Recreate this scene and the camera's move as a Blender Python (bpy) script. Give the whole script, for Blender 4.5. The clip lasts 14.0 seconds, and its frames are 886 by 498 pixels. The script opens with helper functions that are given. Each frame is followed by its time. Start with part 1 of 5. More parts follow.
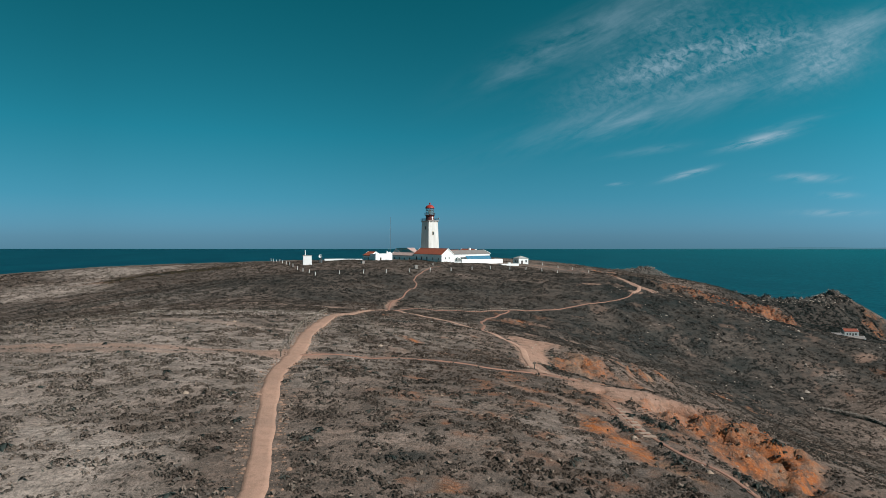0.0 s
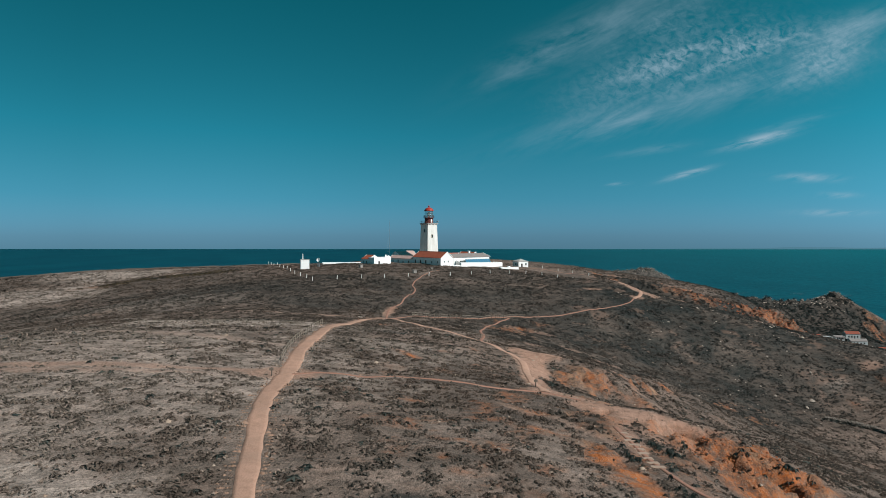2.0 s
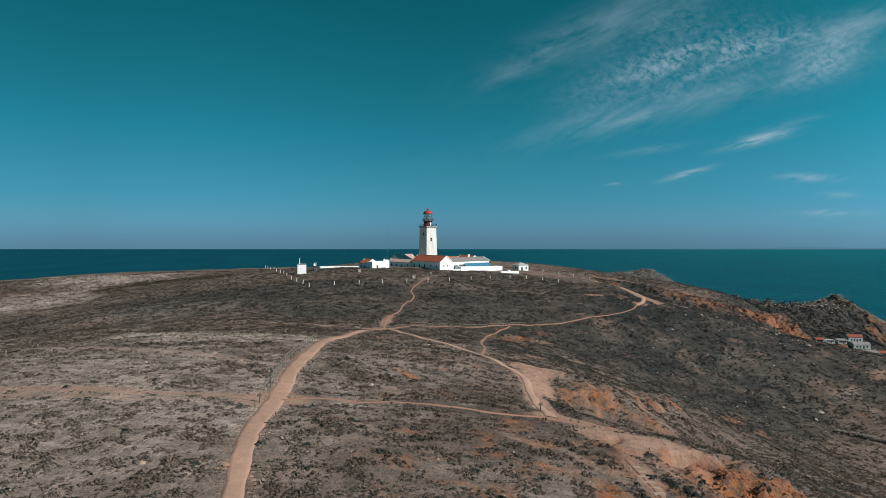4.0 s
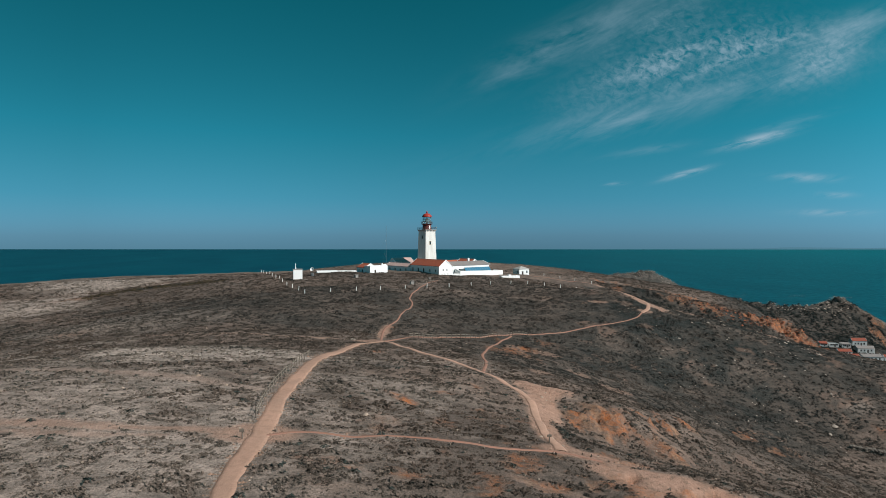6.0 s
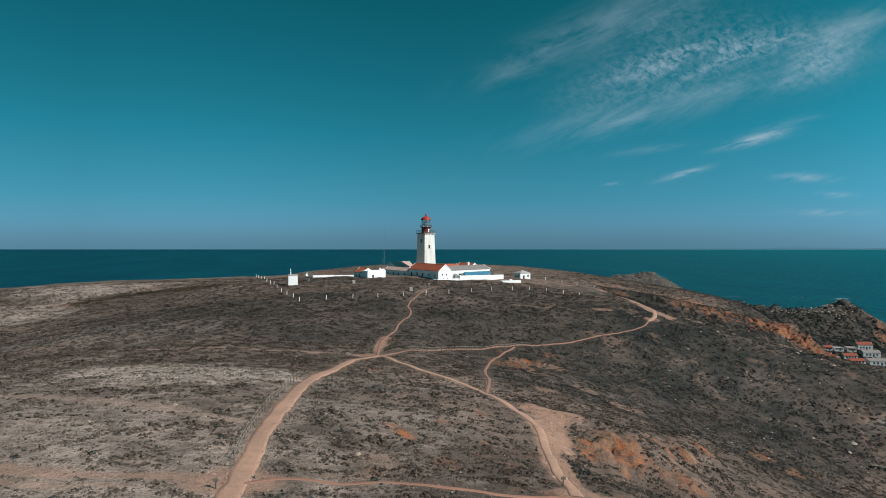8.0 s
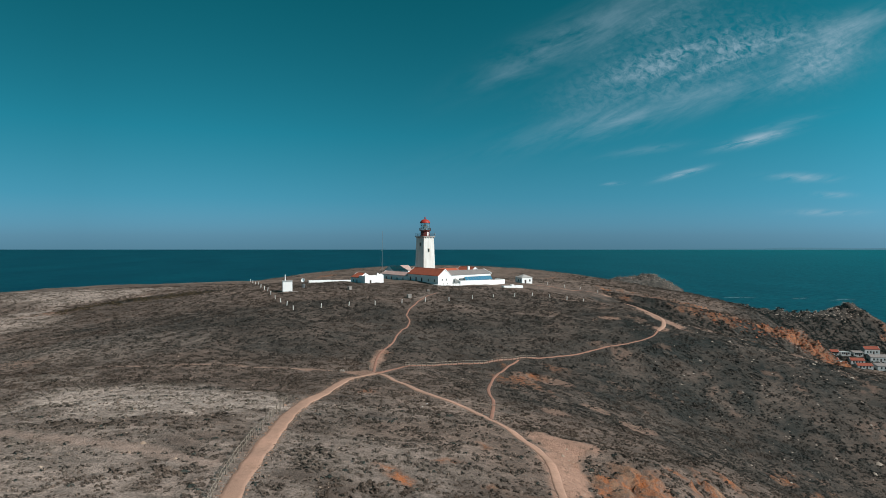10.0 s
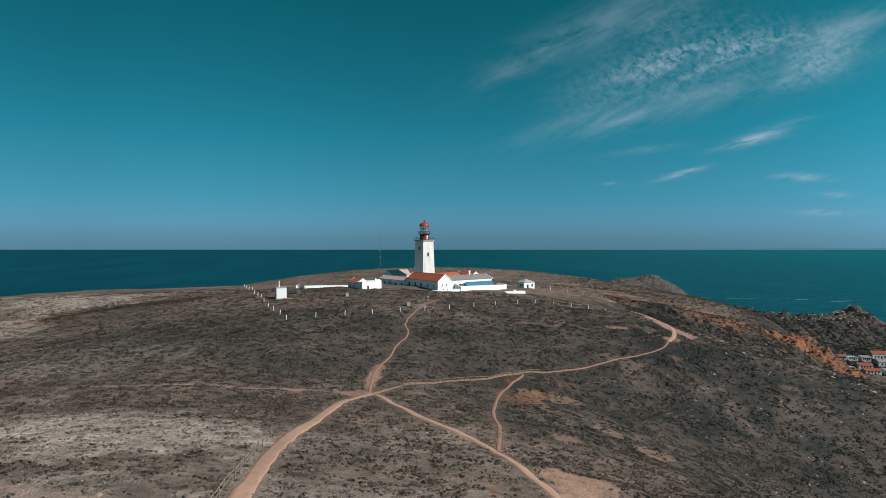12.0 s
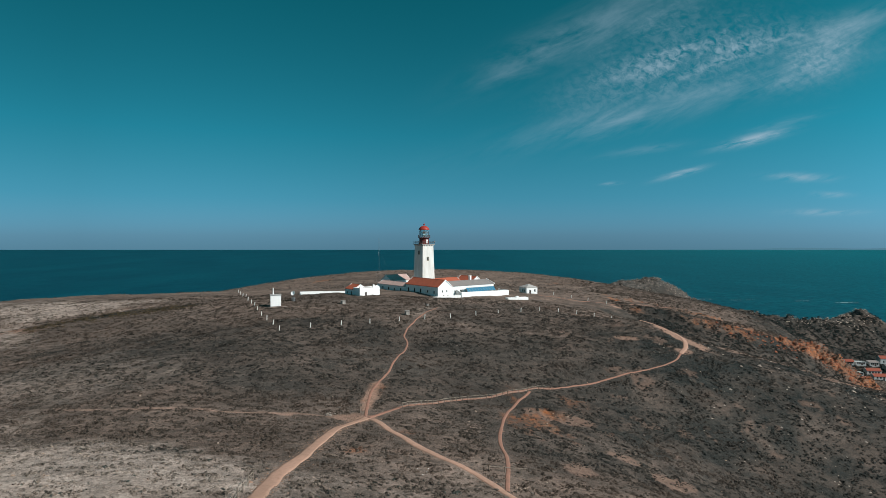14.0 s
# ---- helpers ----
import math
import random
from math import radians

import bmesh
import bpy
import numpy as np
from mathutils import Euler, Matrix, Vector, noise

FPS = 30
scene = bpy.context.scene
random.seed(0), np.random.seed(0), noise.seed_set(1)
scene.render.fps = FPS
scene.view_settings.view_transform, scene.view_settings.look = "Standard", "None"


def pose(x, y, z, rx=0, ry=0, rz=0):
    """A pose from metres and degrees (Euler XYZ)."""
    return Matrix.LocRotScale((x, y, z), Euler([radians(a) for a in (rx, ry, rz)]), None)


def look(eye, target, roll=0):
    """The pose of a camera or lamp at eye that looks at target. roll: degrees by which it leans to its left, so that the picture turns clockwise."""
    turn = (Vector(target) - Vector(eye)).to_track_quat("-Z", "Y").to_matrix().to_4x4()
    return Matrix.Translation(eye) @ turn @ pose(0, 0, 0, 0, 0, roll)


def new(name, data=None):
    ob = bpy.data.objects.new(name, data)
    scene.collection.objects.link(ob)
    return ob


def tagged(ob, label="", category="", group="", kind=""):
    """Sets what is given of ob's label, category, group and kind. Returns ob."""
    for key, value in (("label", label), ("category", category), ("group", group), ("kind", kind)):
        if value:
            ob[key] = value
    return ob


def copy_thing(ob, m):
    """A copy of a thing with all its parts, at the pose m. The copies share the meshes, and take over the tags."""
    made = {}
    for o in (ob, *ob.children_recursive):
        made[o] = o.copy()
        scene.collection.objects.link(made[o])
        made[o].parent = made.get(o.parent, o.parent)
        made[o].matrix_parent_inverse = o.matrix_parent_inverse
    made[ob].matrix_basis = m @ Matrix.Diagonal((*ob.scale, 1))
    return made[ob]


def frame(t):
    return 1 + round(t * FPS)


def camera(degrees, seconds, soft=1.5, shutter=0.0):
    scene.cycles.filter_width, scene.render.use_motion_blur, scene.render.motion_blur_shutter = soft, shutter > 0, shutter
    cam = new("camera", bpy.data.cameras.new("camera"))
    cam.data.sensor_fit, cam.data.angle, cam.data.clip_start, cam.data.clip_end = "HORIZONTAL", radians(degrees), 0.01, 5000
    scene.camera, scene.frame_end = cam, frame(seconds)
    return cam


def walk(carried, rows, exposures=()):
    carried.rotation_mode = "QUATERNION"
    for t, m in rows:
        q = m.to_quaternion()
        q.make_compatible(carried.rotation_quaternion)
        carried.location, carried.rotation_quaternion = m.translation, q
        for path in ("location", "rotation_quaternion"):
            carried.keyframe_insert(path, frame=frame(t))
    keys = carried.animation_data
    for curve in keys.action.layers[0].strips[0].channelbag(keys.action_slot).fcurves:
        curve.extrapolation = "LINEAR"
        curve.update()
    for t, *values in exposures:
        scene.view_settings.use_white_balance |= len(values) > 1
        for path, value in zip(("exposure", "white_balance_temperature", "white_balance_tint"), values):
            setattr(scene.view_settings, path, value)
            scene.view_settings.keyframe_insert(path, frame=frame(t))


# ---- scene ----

# ---- camera ----
cam = camera(72.0, 14.0, soft=0.75)
PATH = [
    (0, pose(9.80, -309.29, 103.49, 88.790, 0.00, 0.582)),
    (1, pose(9.92, -308.14, 104.20, 88.787, 0.00, 0.568)),
    (2, pose(9.96, -306.68, 104.98, 88.782, 0.00, 0.539)),
    (3, pose(9.94, -304.89, 105.80, 88.778, 0.00, 0.501)),
    (4, pose(9.89, -302.76, 106.65, 88.773, 0.00, 0.455)),
    (5, pose(9.80, -300.28, 107.51, 88.767, 0.00, 0.406)),
    (6, pose(9.69, -297.46, 108.37, 88.762, 0.00, 0.355)),
    (7, pose(9.57, -294.32, 109.23, 88.757, 0.00, 0.304)),
    (8, pose(9.44, -290.90, 110.06, 88.752, 0.00, 0.255)),
    (9, pose(9.29, -287.23, 110.89, 88.748, 0.00, 0.208)),
    (10, pose(9.13, -283.38, 111.71, 88.743, 0.00, 0.164)),
    (11, pose(8.97, -279.42, 112.53, 88.738, 0.00, 0.122)),
    (12, pose(8.78, -275.42, 113.36, 88.734, 0.00, 0.082)),
    (13, pose(8.56, -271.47, 114.22, 88.729, 0.00, 0.041)),
    (14, pose(8.31, -267.70, 115.12, 88.723, 0.00, -0.001)),
]
walk(cam, PATH)

# ---- light ----
SUN_FROM = Vector((math.sin(radians(60)), -math.cos(radians(60)), math.tan(radians(38)))).normalized()
sun = new("sun", bpy.data.lights.new("sun", "SUN"))
sun.data.energy, sun.data.angle, sun.data.color = 4.9, radians(0.53), (1.0, 0.95, 0.90)
sun.matrix_world = look(SUN_FROM * 600, (0, 0, 0))
scene.view_settings.exposure = 0.0

world = bpy.data.worlds.new("sky")
scene.world = world
world.use_nodes = True
wt = world.node_tree
wt.nodes.clear()


def wnode(kind, **values):
    n = wt.nodes.new(kind)
    for key, value in values.items():
        if key.startswith("i_"):
            n.inputs[int(key[2:])].default_value = value
    return n


sky = wnode("ShaderNodeTexSky")
sky.sky_type, sky.sun_disc = "NISHITA", False
sky.sun_elevation, sky.sun_rotation = radians(38), radians(120)
sky.altitude, sky.air_density, sky.dust_density, sky.ozone_density = 100, 1.0, 0.3, 2.0
grey = wnode("ShaderNodeRGBToBW")
wt.links.new(sky.outputs[0], grey.inputs[0])
# thin ice clouds, streaked, in one part of the sky
coord = wnode("ShaderNodeTexCoord")
split = wnode("ShaderNodeSeparateXYZ")
wt.links.new(coord.outputs["Generated"], split.inputs[0])


def wmath(op, a, b=0.0):
    n = wnode("ShaderNodeMath")
    n.operation = op
    for k, v in ((0, a), (1, b)):
        if isinstance(v, (int, float)):
            n.inputs[k].default_value = v
        else:
            wt.links.new(v, n.inputs[k])
    return n.outputs[0]


# the air's colour from the horizon to overhead, carried by the sky's own brightness
hue = wnode("ShaderNodeValToRGB")
stops = hue.color_ramp.elements
stops[0].position, stops[0].color = 0.0, (0.33, 0.79, 1.12, 1)
stops[1].position, stops[1].color = 0.40, (0.025, 0.95, 1.31, 1)
low_air = stops.new(0.06)
low_air.color = (0.18, 0.86, 1.25, 1)
extra = stops.new(0.16)
extra.color = (0.075, 0.98, 1.42, 1)
wt.links.new(split.outputs[2], hue.inputs[0])
tint = wnode("ShaderNodeMix")
tint.data_type, tint.blend_type = "RGBA", "MULTIPLY"
tint.inputs[0].default_value = 1.0
across = wmath("DIVIDE", split.outputs[0], wmath("MAXIMUM", wmath("ABSOLUTE", split.outputs[1]), 0.3))
aside = wmath("SUBTRACT", wmath("MINIMUM", wmath("MAXIMUM", across, -0.6), 0.9), -0.12)
dip = wmath("MULTIPLY", wmath("POWER", 2.718, wmath("MULTIPLY", wmath("MULTIPLY", wmath("ADD", across, 0.12), wmath("ADD", across, 0.12)), -9.0)), 0.05)
glow = wmath("ADD", wmath("MULTIPLY", wmath("MULTIPLY", aside, wmath("ABSOLUTE", aside)), 0.62), wmath("SUBTRACT", 1.03, dip))
wt.links.new(wmath("MULTIPLY", grey.outputs[0], glow), tint.inputs[6])
wt.links.new(hue.outputs[0], tint.inputs[7])
ahead = wmath("MAXIMUM", split.outputs[1], 0.05)
flat = wnode("ShaderNodeCombineXYZ")
wt.links.new(wmath("DIVIDE", split.outputs[0], ahead), flat.inputs[0])
wt.links.new(wmath("DIVIDE", split.outputs[2], ahead), flat.inputs[1])


def cloud_layer(turn, stretch, scale, detail, low, high):
    spin, place = wnode("ShaderNodeMapping"), wnode("ShaderNodeMapping")
    spin.inputs["Rotation"].default_value = (0, 0, radians(turn))
    place.inputs["Scale"].default_value = stretch
    wt.links.new(flat.outputs[0], spin.inputs[0])
    wt.links.new(spin.outputs[0], place.inputs[0])
    grain = wnode("ShaderNodeTexNoise")
    grain.inputs["Scale"].default_value, grain.inputs["Detail"].default_value = scale, detail
    grain.inputs["Roughness"].default_value, grain.inputs["Distortion"].default_value = 0.62, 0.5
    wt.links.new(place.outputs[0], grain.inputs["Vector"])
    span = wnode("ShaderNodeMapRange")
    span.inputs[1].default_value, span.inputs[2].default_value = low, high
    wt.links.new(grain.outputs[0], span.inputs[0])
    return span.outputs[0]


def sky_spot(px, py, wide, tall, turn):
    """A soft oval in the sky, centred px to the right and py up for one unit ahead."""
    u = wmath("SUBTRACT", wmath("DIVIDE", split.outputs[0], wmath("MAXIMUM", split.outputs[1], 0.05)), px)
    v = wmath("SUBTRACT", wmath("DIVIDE", split.outputs[2], wmath("MAXIMUM", split.outputs[1], 0.05)), py)
    c, s = math.cos(radians(turn)), math.sin(radians(turn))
    a = wmath("DIVIDE", wmath("ADD", wmath("MULTIPLY", u, c), wmath("MULTIPLY", v, s)), wide)
    b = wmath("DIVIDE", wmath("SUBTRACT", wmath("MULTIPLY", v, c), wmath("MULTIPLY", u, s)), tall)
    far = wmath("ADD", wmath("MULTIPLY", a, a), wmath("MULTIPLY", b, b))
    return wmath("MULTIPLY", wmath("POWER", 2.718, wmath("MULTIPLY", far, -1.0)), wmath("GREATER_THAN", split.outputs[1], 0.05))


def sky_spots(rows):
    total = 0.0
    for px, py, wide, tall, turn, power in rows:
        total = wmath("ADD", wmath("MULTIPLY", sky_spot(px, py, wide, tall, turn), power), total)
    return total


mottle = cloud_layer(12, (75.0, 100.0, 1), 1.0, 4, 0.36, 0.62)
feather = cloud_layer(-20, (5.0, 20.0, 1), 1.0, 9, 0.40, 0.68)
threads = cloud_layer(-26, (7.0, 36.0, 1), 1.0, 7, 0.44, 0.70)
rippled = sky_spots(((0.375, 0.315, 0.09, 0.042, 20, 0.72), (0.47, 0.30, 0.12, 0.040, 12, 0.62), (0.60, 0.285, 0.08, 0.034, 16, 0.5), (0.32, 0.25, 0.12, 0.03, 16, 0.3)))
streaked = sky_spots(((0.63, 0.322, 0.11, 0.022, 24, 1.3), (0.60, 0.275, 0.09, 0.018, 12, 0.7), (0.36, 0.208, 0.24, 0.026, 14, 0.7), (0.27, 0.19, 0.10, 0.02, 16, 0.45), (0.22, 0.335, 0.15, 0.026, 27, 0.75), (0.12, 0.28, 0.06, 0.025, 25, 0.4), (0.33, 0.345, 0.12, 0.030, 25, 0.45), (0.30, 0.255, 0.12, 0.02, 20, 0.3)))
wisps = wmath("ADD", wmath("MULTIPLY", wmath("MULTIPLY", rippled, 1.1), wmath("MULTIPLY", mottle, wmath("ADD", wmath("MULTIPLY", feather, 0.8), 0.2))), wmath("MULTIPLY", streaked, wmath("ADD", wmath("MULTIPLY", feather, 0.40), wmath("MULTIPLY", threads, 0.25))))
bits = sky_spots(((0.509, 0.158, 0.05, 0.007, 14, 1.0), (0.39, 0.1016, 0.033, 0.0045, 15, 0.9), (0.277, 0.085, 0.014, 0.0025, 6, 0.6), (0.586, 0.095, 0.045, 0.006, -2, 0.55), (0.633, 0.067, 0.03, 0.005, 0, 0.4), (0.627, 0.038, 0.055, 0.005, 0, 0.45), (0.33, 0.14, 0.06, 0.007, 8, 0.16), (0.56, 0.185, 0.06, 0.006, 14, 0.16)))
bits = wmath("MULTIPLY", bits, cloud_layer(-14, (16.0, 90.0, 1), 1.0, 7, 0.36, 0.60))
cloud = wmath("MINIMUM", wmath("MULTIPLY", wmath("ADD", wisps, bits), 0.85), 0.75)
veil = wnode("ShaderNodeMix")
veil.data_type = "RGBA"
veil.inputs[7].default_value = (7.2, 9.8, 11.8, 1)
wt.links.new(cloud, veil.inputs[0])
wt.links.new(tint.outputs[2], veil.inputs[6])
back = wnode("ShaderNodeBackground")
back.inputs[1].default_value = 0.05
wt.links.new(veil.outputs[2], back.inputs[0])
out = wnode("ShaderNodeOutputWorld")
wt.links.new(back.outputs[0], out.inputs[0])

# ---- materials ----
class Nodes:
    """Short names for building a node material."""

    def __init__(self, name):
        self.mat = bpy.data.materials.new(name)
        self.mat.use_nodes = True
        self.tree = self.mat.node_tree
        self.bsdf = self.tree.nodes["Principled BSDF"]
        self.place = self.tree.nodes.new("ShaderNodeTexCoord").outputs["Object"]

    def put(self, value, socket):
        if isinstance(value, (int, float)):
            socket.default_value = value
        elif isinstance(value, tuple):
            socket.default_value = (*value, 1)[: len(socket.default_value)]
        else:
            self.tree.links.new(value, socket)

    def noise(self, scale, detail=4, rough=0.6, stretch=None):
        n = self.tree.nodes.new("ShaderNodeTexNoise")
        n.inputs["Scale"].default_value, n.inputs["Detail"].default_value, n.inputs["Roughness"].default_value = scale, detail, rough
        source = self.place
        if stretch:
            m = self.tree.nodes.new("ShaderNodeMapping")
            m.inputs["Scale"].default_value = stretch
            self.tree.links.new(source, m.inputs[0])
            source = m.outputs[0]
        self.tree.links.new(source, n.inputs["Vector"])
        return n.outputs[0]

    def cells(self, scale, feature="F1"):
        n = self.tree.nodes.new("ShaderNodeTexVoronoi")
        n.feature = feature
        n.inputs["Scale"].default_value = scale
        self.tree.links.new(self.place, n.inputs["Vector"])
        return n.outputs["Distance"]

    def attr(self, name):
        n = self.tree.nodes.new("ShaderNodeAttribute")
        n.attribute_name = name
        return n.outputs["Fac"]

    def rounded(self):
        """Cushions shade as one rounded mass of fine leaves."""
        n = self.tree.nodes.new("ShaderNodeAttribute")
        n.attribute_name = "dome"
        even = self.tree.nodes.new("ShaderNodeVectorMath")
        even.operation = "NORMALIZE"
        self.tree.links.new(n.outputs["Vector"], even.inputs[0])
        self.tree.links.new(even.outputs[0], self.bsdf.inputs["Normal"])

    def island(self):
        return self.tree.nodes.new("ShaderNodeNewGeometry").outputs["Random Per Island"]

    def span(self, value, low, high, to_low=0.0, to_high=1.0):
        n = self.tree.nodes.new("ShaderNodeMapRange")
        self.put(value, n.inputs[0])
        for k, v in enumerate((low, high, to_low, to_high)):
            n.inputs[k + 1].default_value = v
        return n.outputs[0]

    def math(self, op, a, b=0.0):
        n = self.tree.nodes.new("ShaderNodeMath")
        n.operation = op
        self.put(a, n.inputs[0])
        self.put(b, n.inputs[1])
        return n.outputs[0]

    def mix(self, fac, a, b, blend="MIX"):
        n = self.tree.nodes.new("ShaderNodeMix")
        n.data_type, n.blend_type = "RGBA", blend
        self.put(fac, n.inputs[0])
        self.put(a, n.inputs[6])
        self.put(b, n.inputs[7])
        return n.outputs[2]

    def finish(self, colour, rough=0.9, bump=None, strength=0.5, distance=0.1, metal=0.0, gloss=0.3):
        self.put(colour, self.bsdf.inputs["Base Color"])
        self.put(rough, self.bsdf.inputs["Roughness"])
        self.put(metal, self.bsdf.inputs["Metallic"])
        self.put(gloss, self.bsdf.inputs["Specular IOR Level"])
        if bump is not None:
            n = self.tree.nodes.new("ShaderNodeBump")
            n.inputs["Strength"].default_value, n.inputs["Distance"].default_value = strength, distance
            self.tree.links.new(bump, n.inputs["Height"])
            self.tree.links.new(n.outputs[0], self.bsdf.inputs["Normal"])
        return self.mat


def ground_material():
    m = Nodes("heath_ground")
    broad, patch, grain, fine = m.noise(0.02, 5), m.noise(0.16, 6, 0.65), m.noise(1.0, 6, 0.72), m.noise(5.0, 4, 0.7)
    litter = m.span(m.noise(0.75, 6, 0.75, (0.7, 1.25, 1)), 0.42, 0.60)
    # dry stony soil with dead litter under the heath
    soil = m.mix(m.span(patch, 0.38, 0.62), (0.272, 0.192, 0.154), (0.185, 0.131, 0.105))
    soil = m.mix(m.math("MULTIPLY", litter, 0.60), soil, (0.075, 0.062, 0.052))
    soil = m.mix(m.span(broad, 0.42, 0.60, 0, 0.6), soil, (0.105, 0.083, 0.070))
    # close green growth
    thick = m.math("MULTIPLY", m.attr("lush"), m.span(m.noise(0.09, 6, 0.7), 0.36, 0.54, 0.6, 1.0))
    growth = m.mix(m.span(m.noise(0.6, 6, 0.8), 0.43, 0.57), m.mix(m.span(patch, 0.35, 0.62), (0.021, 0.027, 0.026), (0.012, 0.018, 0.018)), m.mix(m.span(patch, 0.35, 0.62), (0.044, 0.046, 0.043), (0.025, 0.030, 0.029)))
    soil = m.mix(thick, soil, growth)
    fleck = m.math("MULTIPLY", m.span(m.noise(1.7, 4, 0.8), 0.54, 0.66, 0, 0.45), m.attr("lush"))
    soil = m.mix(fleck, soil, (0.150, 0.130, 0.112))
    # bleached stony ground
    pale = m.mix(m.math("MULTIPLY", litter, 0.6), m.mix(m.span(patch, 0.35, 0.65), (0.62, 0.495, 0.425), (0.45, 0.355, 0.30)), (0.19, 0.155, 0.13))
    colour = m.mix(m.attr("pale"), soil, pale)
    small = m.math("ADD", m.cells(3.4), m.math("MULTIPLY", m.math("SUBTRACT", m.noise(8.0, 3, 0.7), 0.5), 1.6))
    colour = m.mix(m.span(small, 0.48, 0.30, 0, 0.4), colour, (0.062, 0.054, 0.046))
    colour = m.mix(m.math("MULTIPLY", m.span(fine, 0.54, 0.70, 0, 0.35), m.span(m.attr("lush"), 0, 1, 1.0, 0.25)), colour, (0.34, 0.27, 0.23))
    drift = m.math("ADD", m.math("MULTIPLY", m.noise(0.035, 4, 0.6, (0.6, 1.6, 1)), 1.3), m.math("MULTIPLY", m.noise(0.13, 4, 0.6, (0.7, 1.5, 1)), 0.9))
    shade = m.math("ADD", m.math("MULTIPLY", m.math("SUBTRACT", m.span(drift, 0.75, 1.45, 0.68, 1.28), 0.95), m.span(m.attr("lush"), 0, 1, 1.0, 0.5)), 0.95)
    worn = m.tree.nodes.new("ShaderNodeCombineColor")
    for k in range(3):
        m.put(shade, worn.inputs[k])
    colour = m.mix(1.0, colour, worn.outputs[0], "MULTIPLY")
    clumps = m.math("MULTIPLY", m.span(m.noise(0.42, 5, 0.7, (0.8, 1.3, 1)), 0.50, 0.62, 0, 0.35), m.span(m.attr("pale"), 0, 1, 1.0, 0.4))
    colour = m.mix(clumps, colour, (0.042, 0.040, 0.034))
    tan = m.mix(m.span(grain, 0.35, 0.7), (0.45, 0.268, 0.197), (0.31, 0.188, 0.137))
    tan = m.mix(m.span(m.noise(0.9, 6, 0.8), 0.52, 0.66, 0, 0.7), tan, (0.115, 0.085, 0.066))
    colour = m.mix(m.attr("bare"), colour, tan)
    # rusty broken earth, veined with pale stone and dark clefts
    rust = m.mix(m.span(m.noise(0.5, 6, 0.7), 0.38, 0.62), (0.42, 0.125, 0.036), (0.24, 0.115, 0.068))
    rust = m.mix(m.span(m.noise(0.22, 5, 0.7, (1.6, 0.5, 1)), 0.50, 0.62, 0, 0.75), rust, (0.33, 0.205, 0.135))
    rust = m.mix(m.span(grain, 0.50, 0.60, 0, 0.7), rust, (0.075, 0.042, 0.029))
    rust = m.mix(m.span(fine, 0.54, 0.66, 0, 0.6), rust, (0.42, 0.27, 0.18))
    colour = m.mix(m.math("MULTIPLY", m.attr("rust"), m.span(m.noise(1.1, 6, 0.8), 0.41, 0.52, 0.28, 1.0)), colour, rust)
    stone = m.mix(m.span(m.noise(0.35, 6, 0.7), 0.4, 0.62), (0.034, 0.036, 0.034), (0.135, 0.118, 0.104))
    colour = m.mix(m.attr("rock"), colour, stone)
    bump = m.math("ADD", m.math("MULTIPLY", grain, 0.6), m.math("MULTIPLY", fine, 0.25))
    return m.finish(colour, 0.95, bump, 0.9, 0.6, gloss=0.08)


def heath_material(name, dark, grey, straw):
    """Leaves and twigs of heath: each bush its own shade, bleached on stony ground, greener where it grows close."""
    m = Nodes(name)
    pick = m.island()
    leaf, twig = m.noise(6.0, 4, 0.75), m.noise(2.2, 4, 0.7)
    mass = m.math("ADD", m.math("MULTIPLY", m.span(m.noise(1.3, 3, 0.6), 0.3, 0.7), 0.35), m.math("MULTIPLY", pick, 0.30))
    tone = m.math("ADD", mass, m.math("MULTIPLY", m.span(leaf, 0.3, 0.7), 0.35))
    colour = m.mix(m.span(tone, 0.1, 0.6), dark, grey)
    colour = m.mix(m.span(tone, 0.62, 0.95), colour, straw)
    colour = m.mix(m.math("MULTIPLY", m.attr("pale"), m.span(tone, 0.2, 0.8, 0.1, 0.9)), colour, (0.40, 0.325, 0.27))
    colour = m.mix(m.math("MULTIPLY", m.attr("lush"), m.span(tone, 0.2, 0.9, 1.0, 0.55)), colour, m.mix(m.span(tone, 0.15, 0.75), (0.015, 0.023, 0.023), (0.044, 0.049, 0.046)))
    colour = m.mix(m.span(m.noise(0.05, 4, 0.6), 0.5, 0.62, 0, 0.35), colour, (0.105, 0.068, 0.050))
    colour = m.mix(m.span(twig, 0.52, 0.66, 0, 0.45), colour, (0.040, 0.036, 0.030))
    m.finish(colour, 0.92, gloss=0.06)
    m.rounded()
    return m.mat


def cushion(name, a, b, c):
    """A bush of one kind, its leaves mottled."""
    m = Nodes(name)
    tone = m.math("ADD", m.math("MULTIPLY", m.island(), 0.5), m.math("MULTIPLY", m.span(m.noise(6.0, 4, 0.75), 0.3, 0.7), 0.5))
    m.finish(m.mix(m.span(tone, 0.6, 0.95), m.mix(m.span(tone, 0.1, 0.6), a, b), c), 0.9, gloss=0.08)
    m.rounded()
    return m.mat


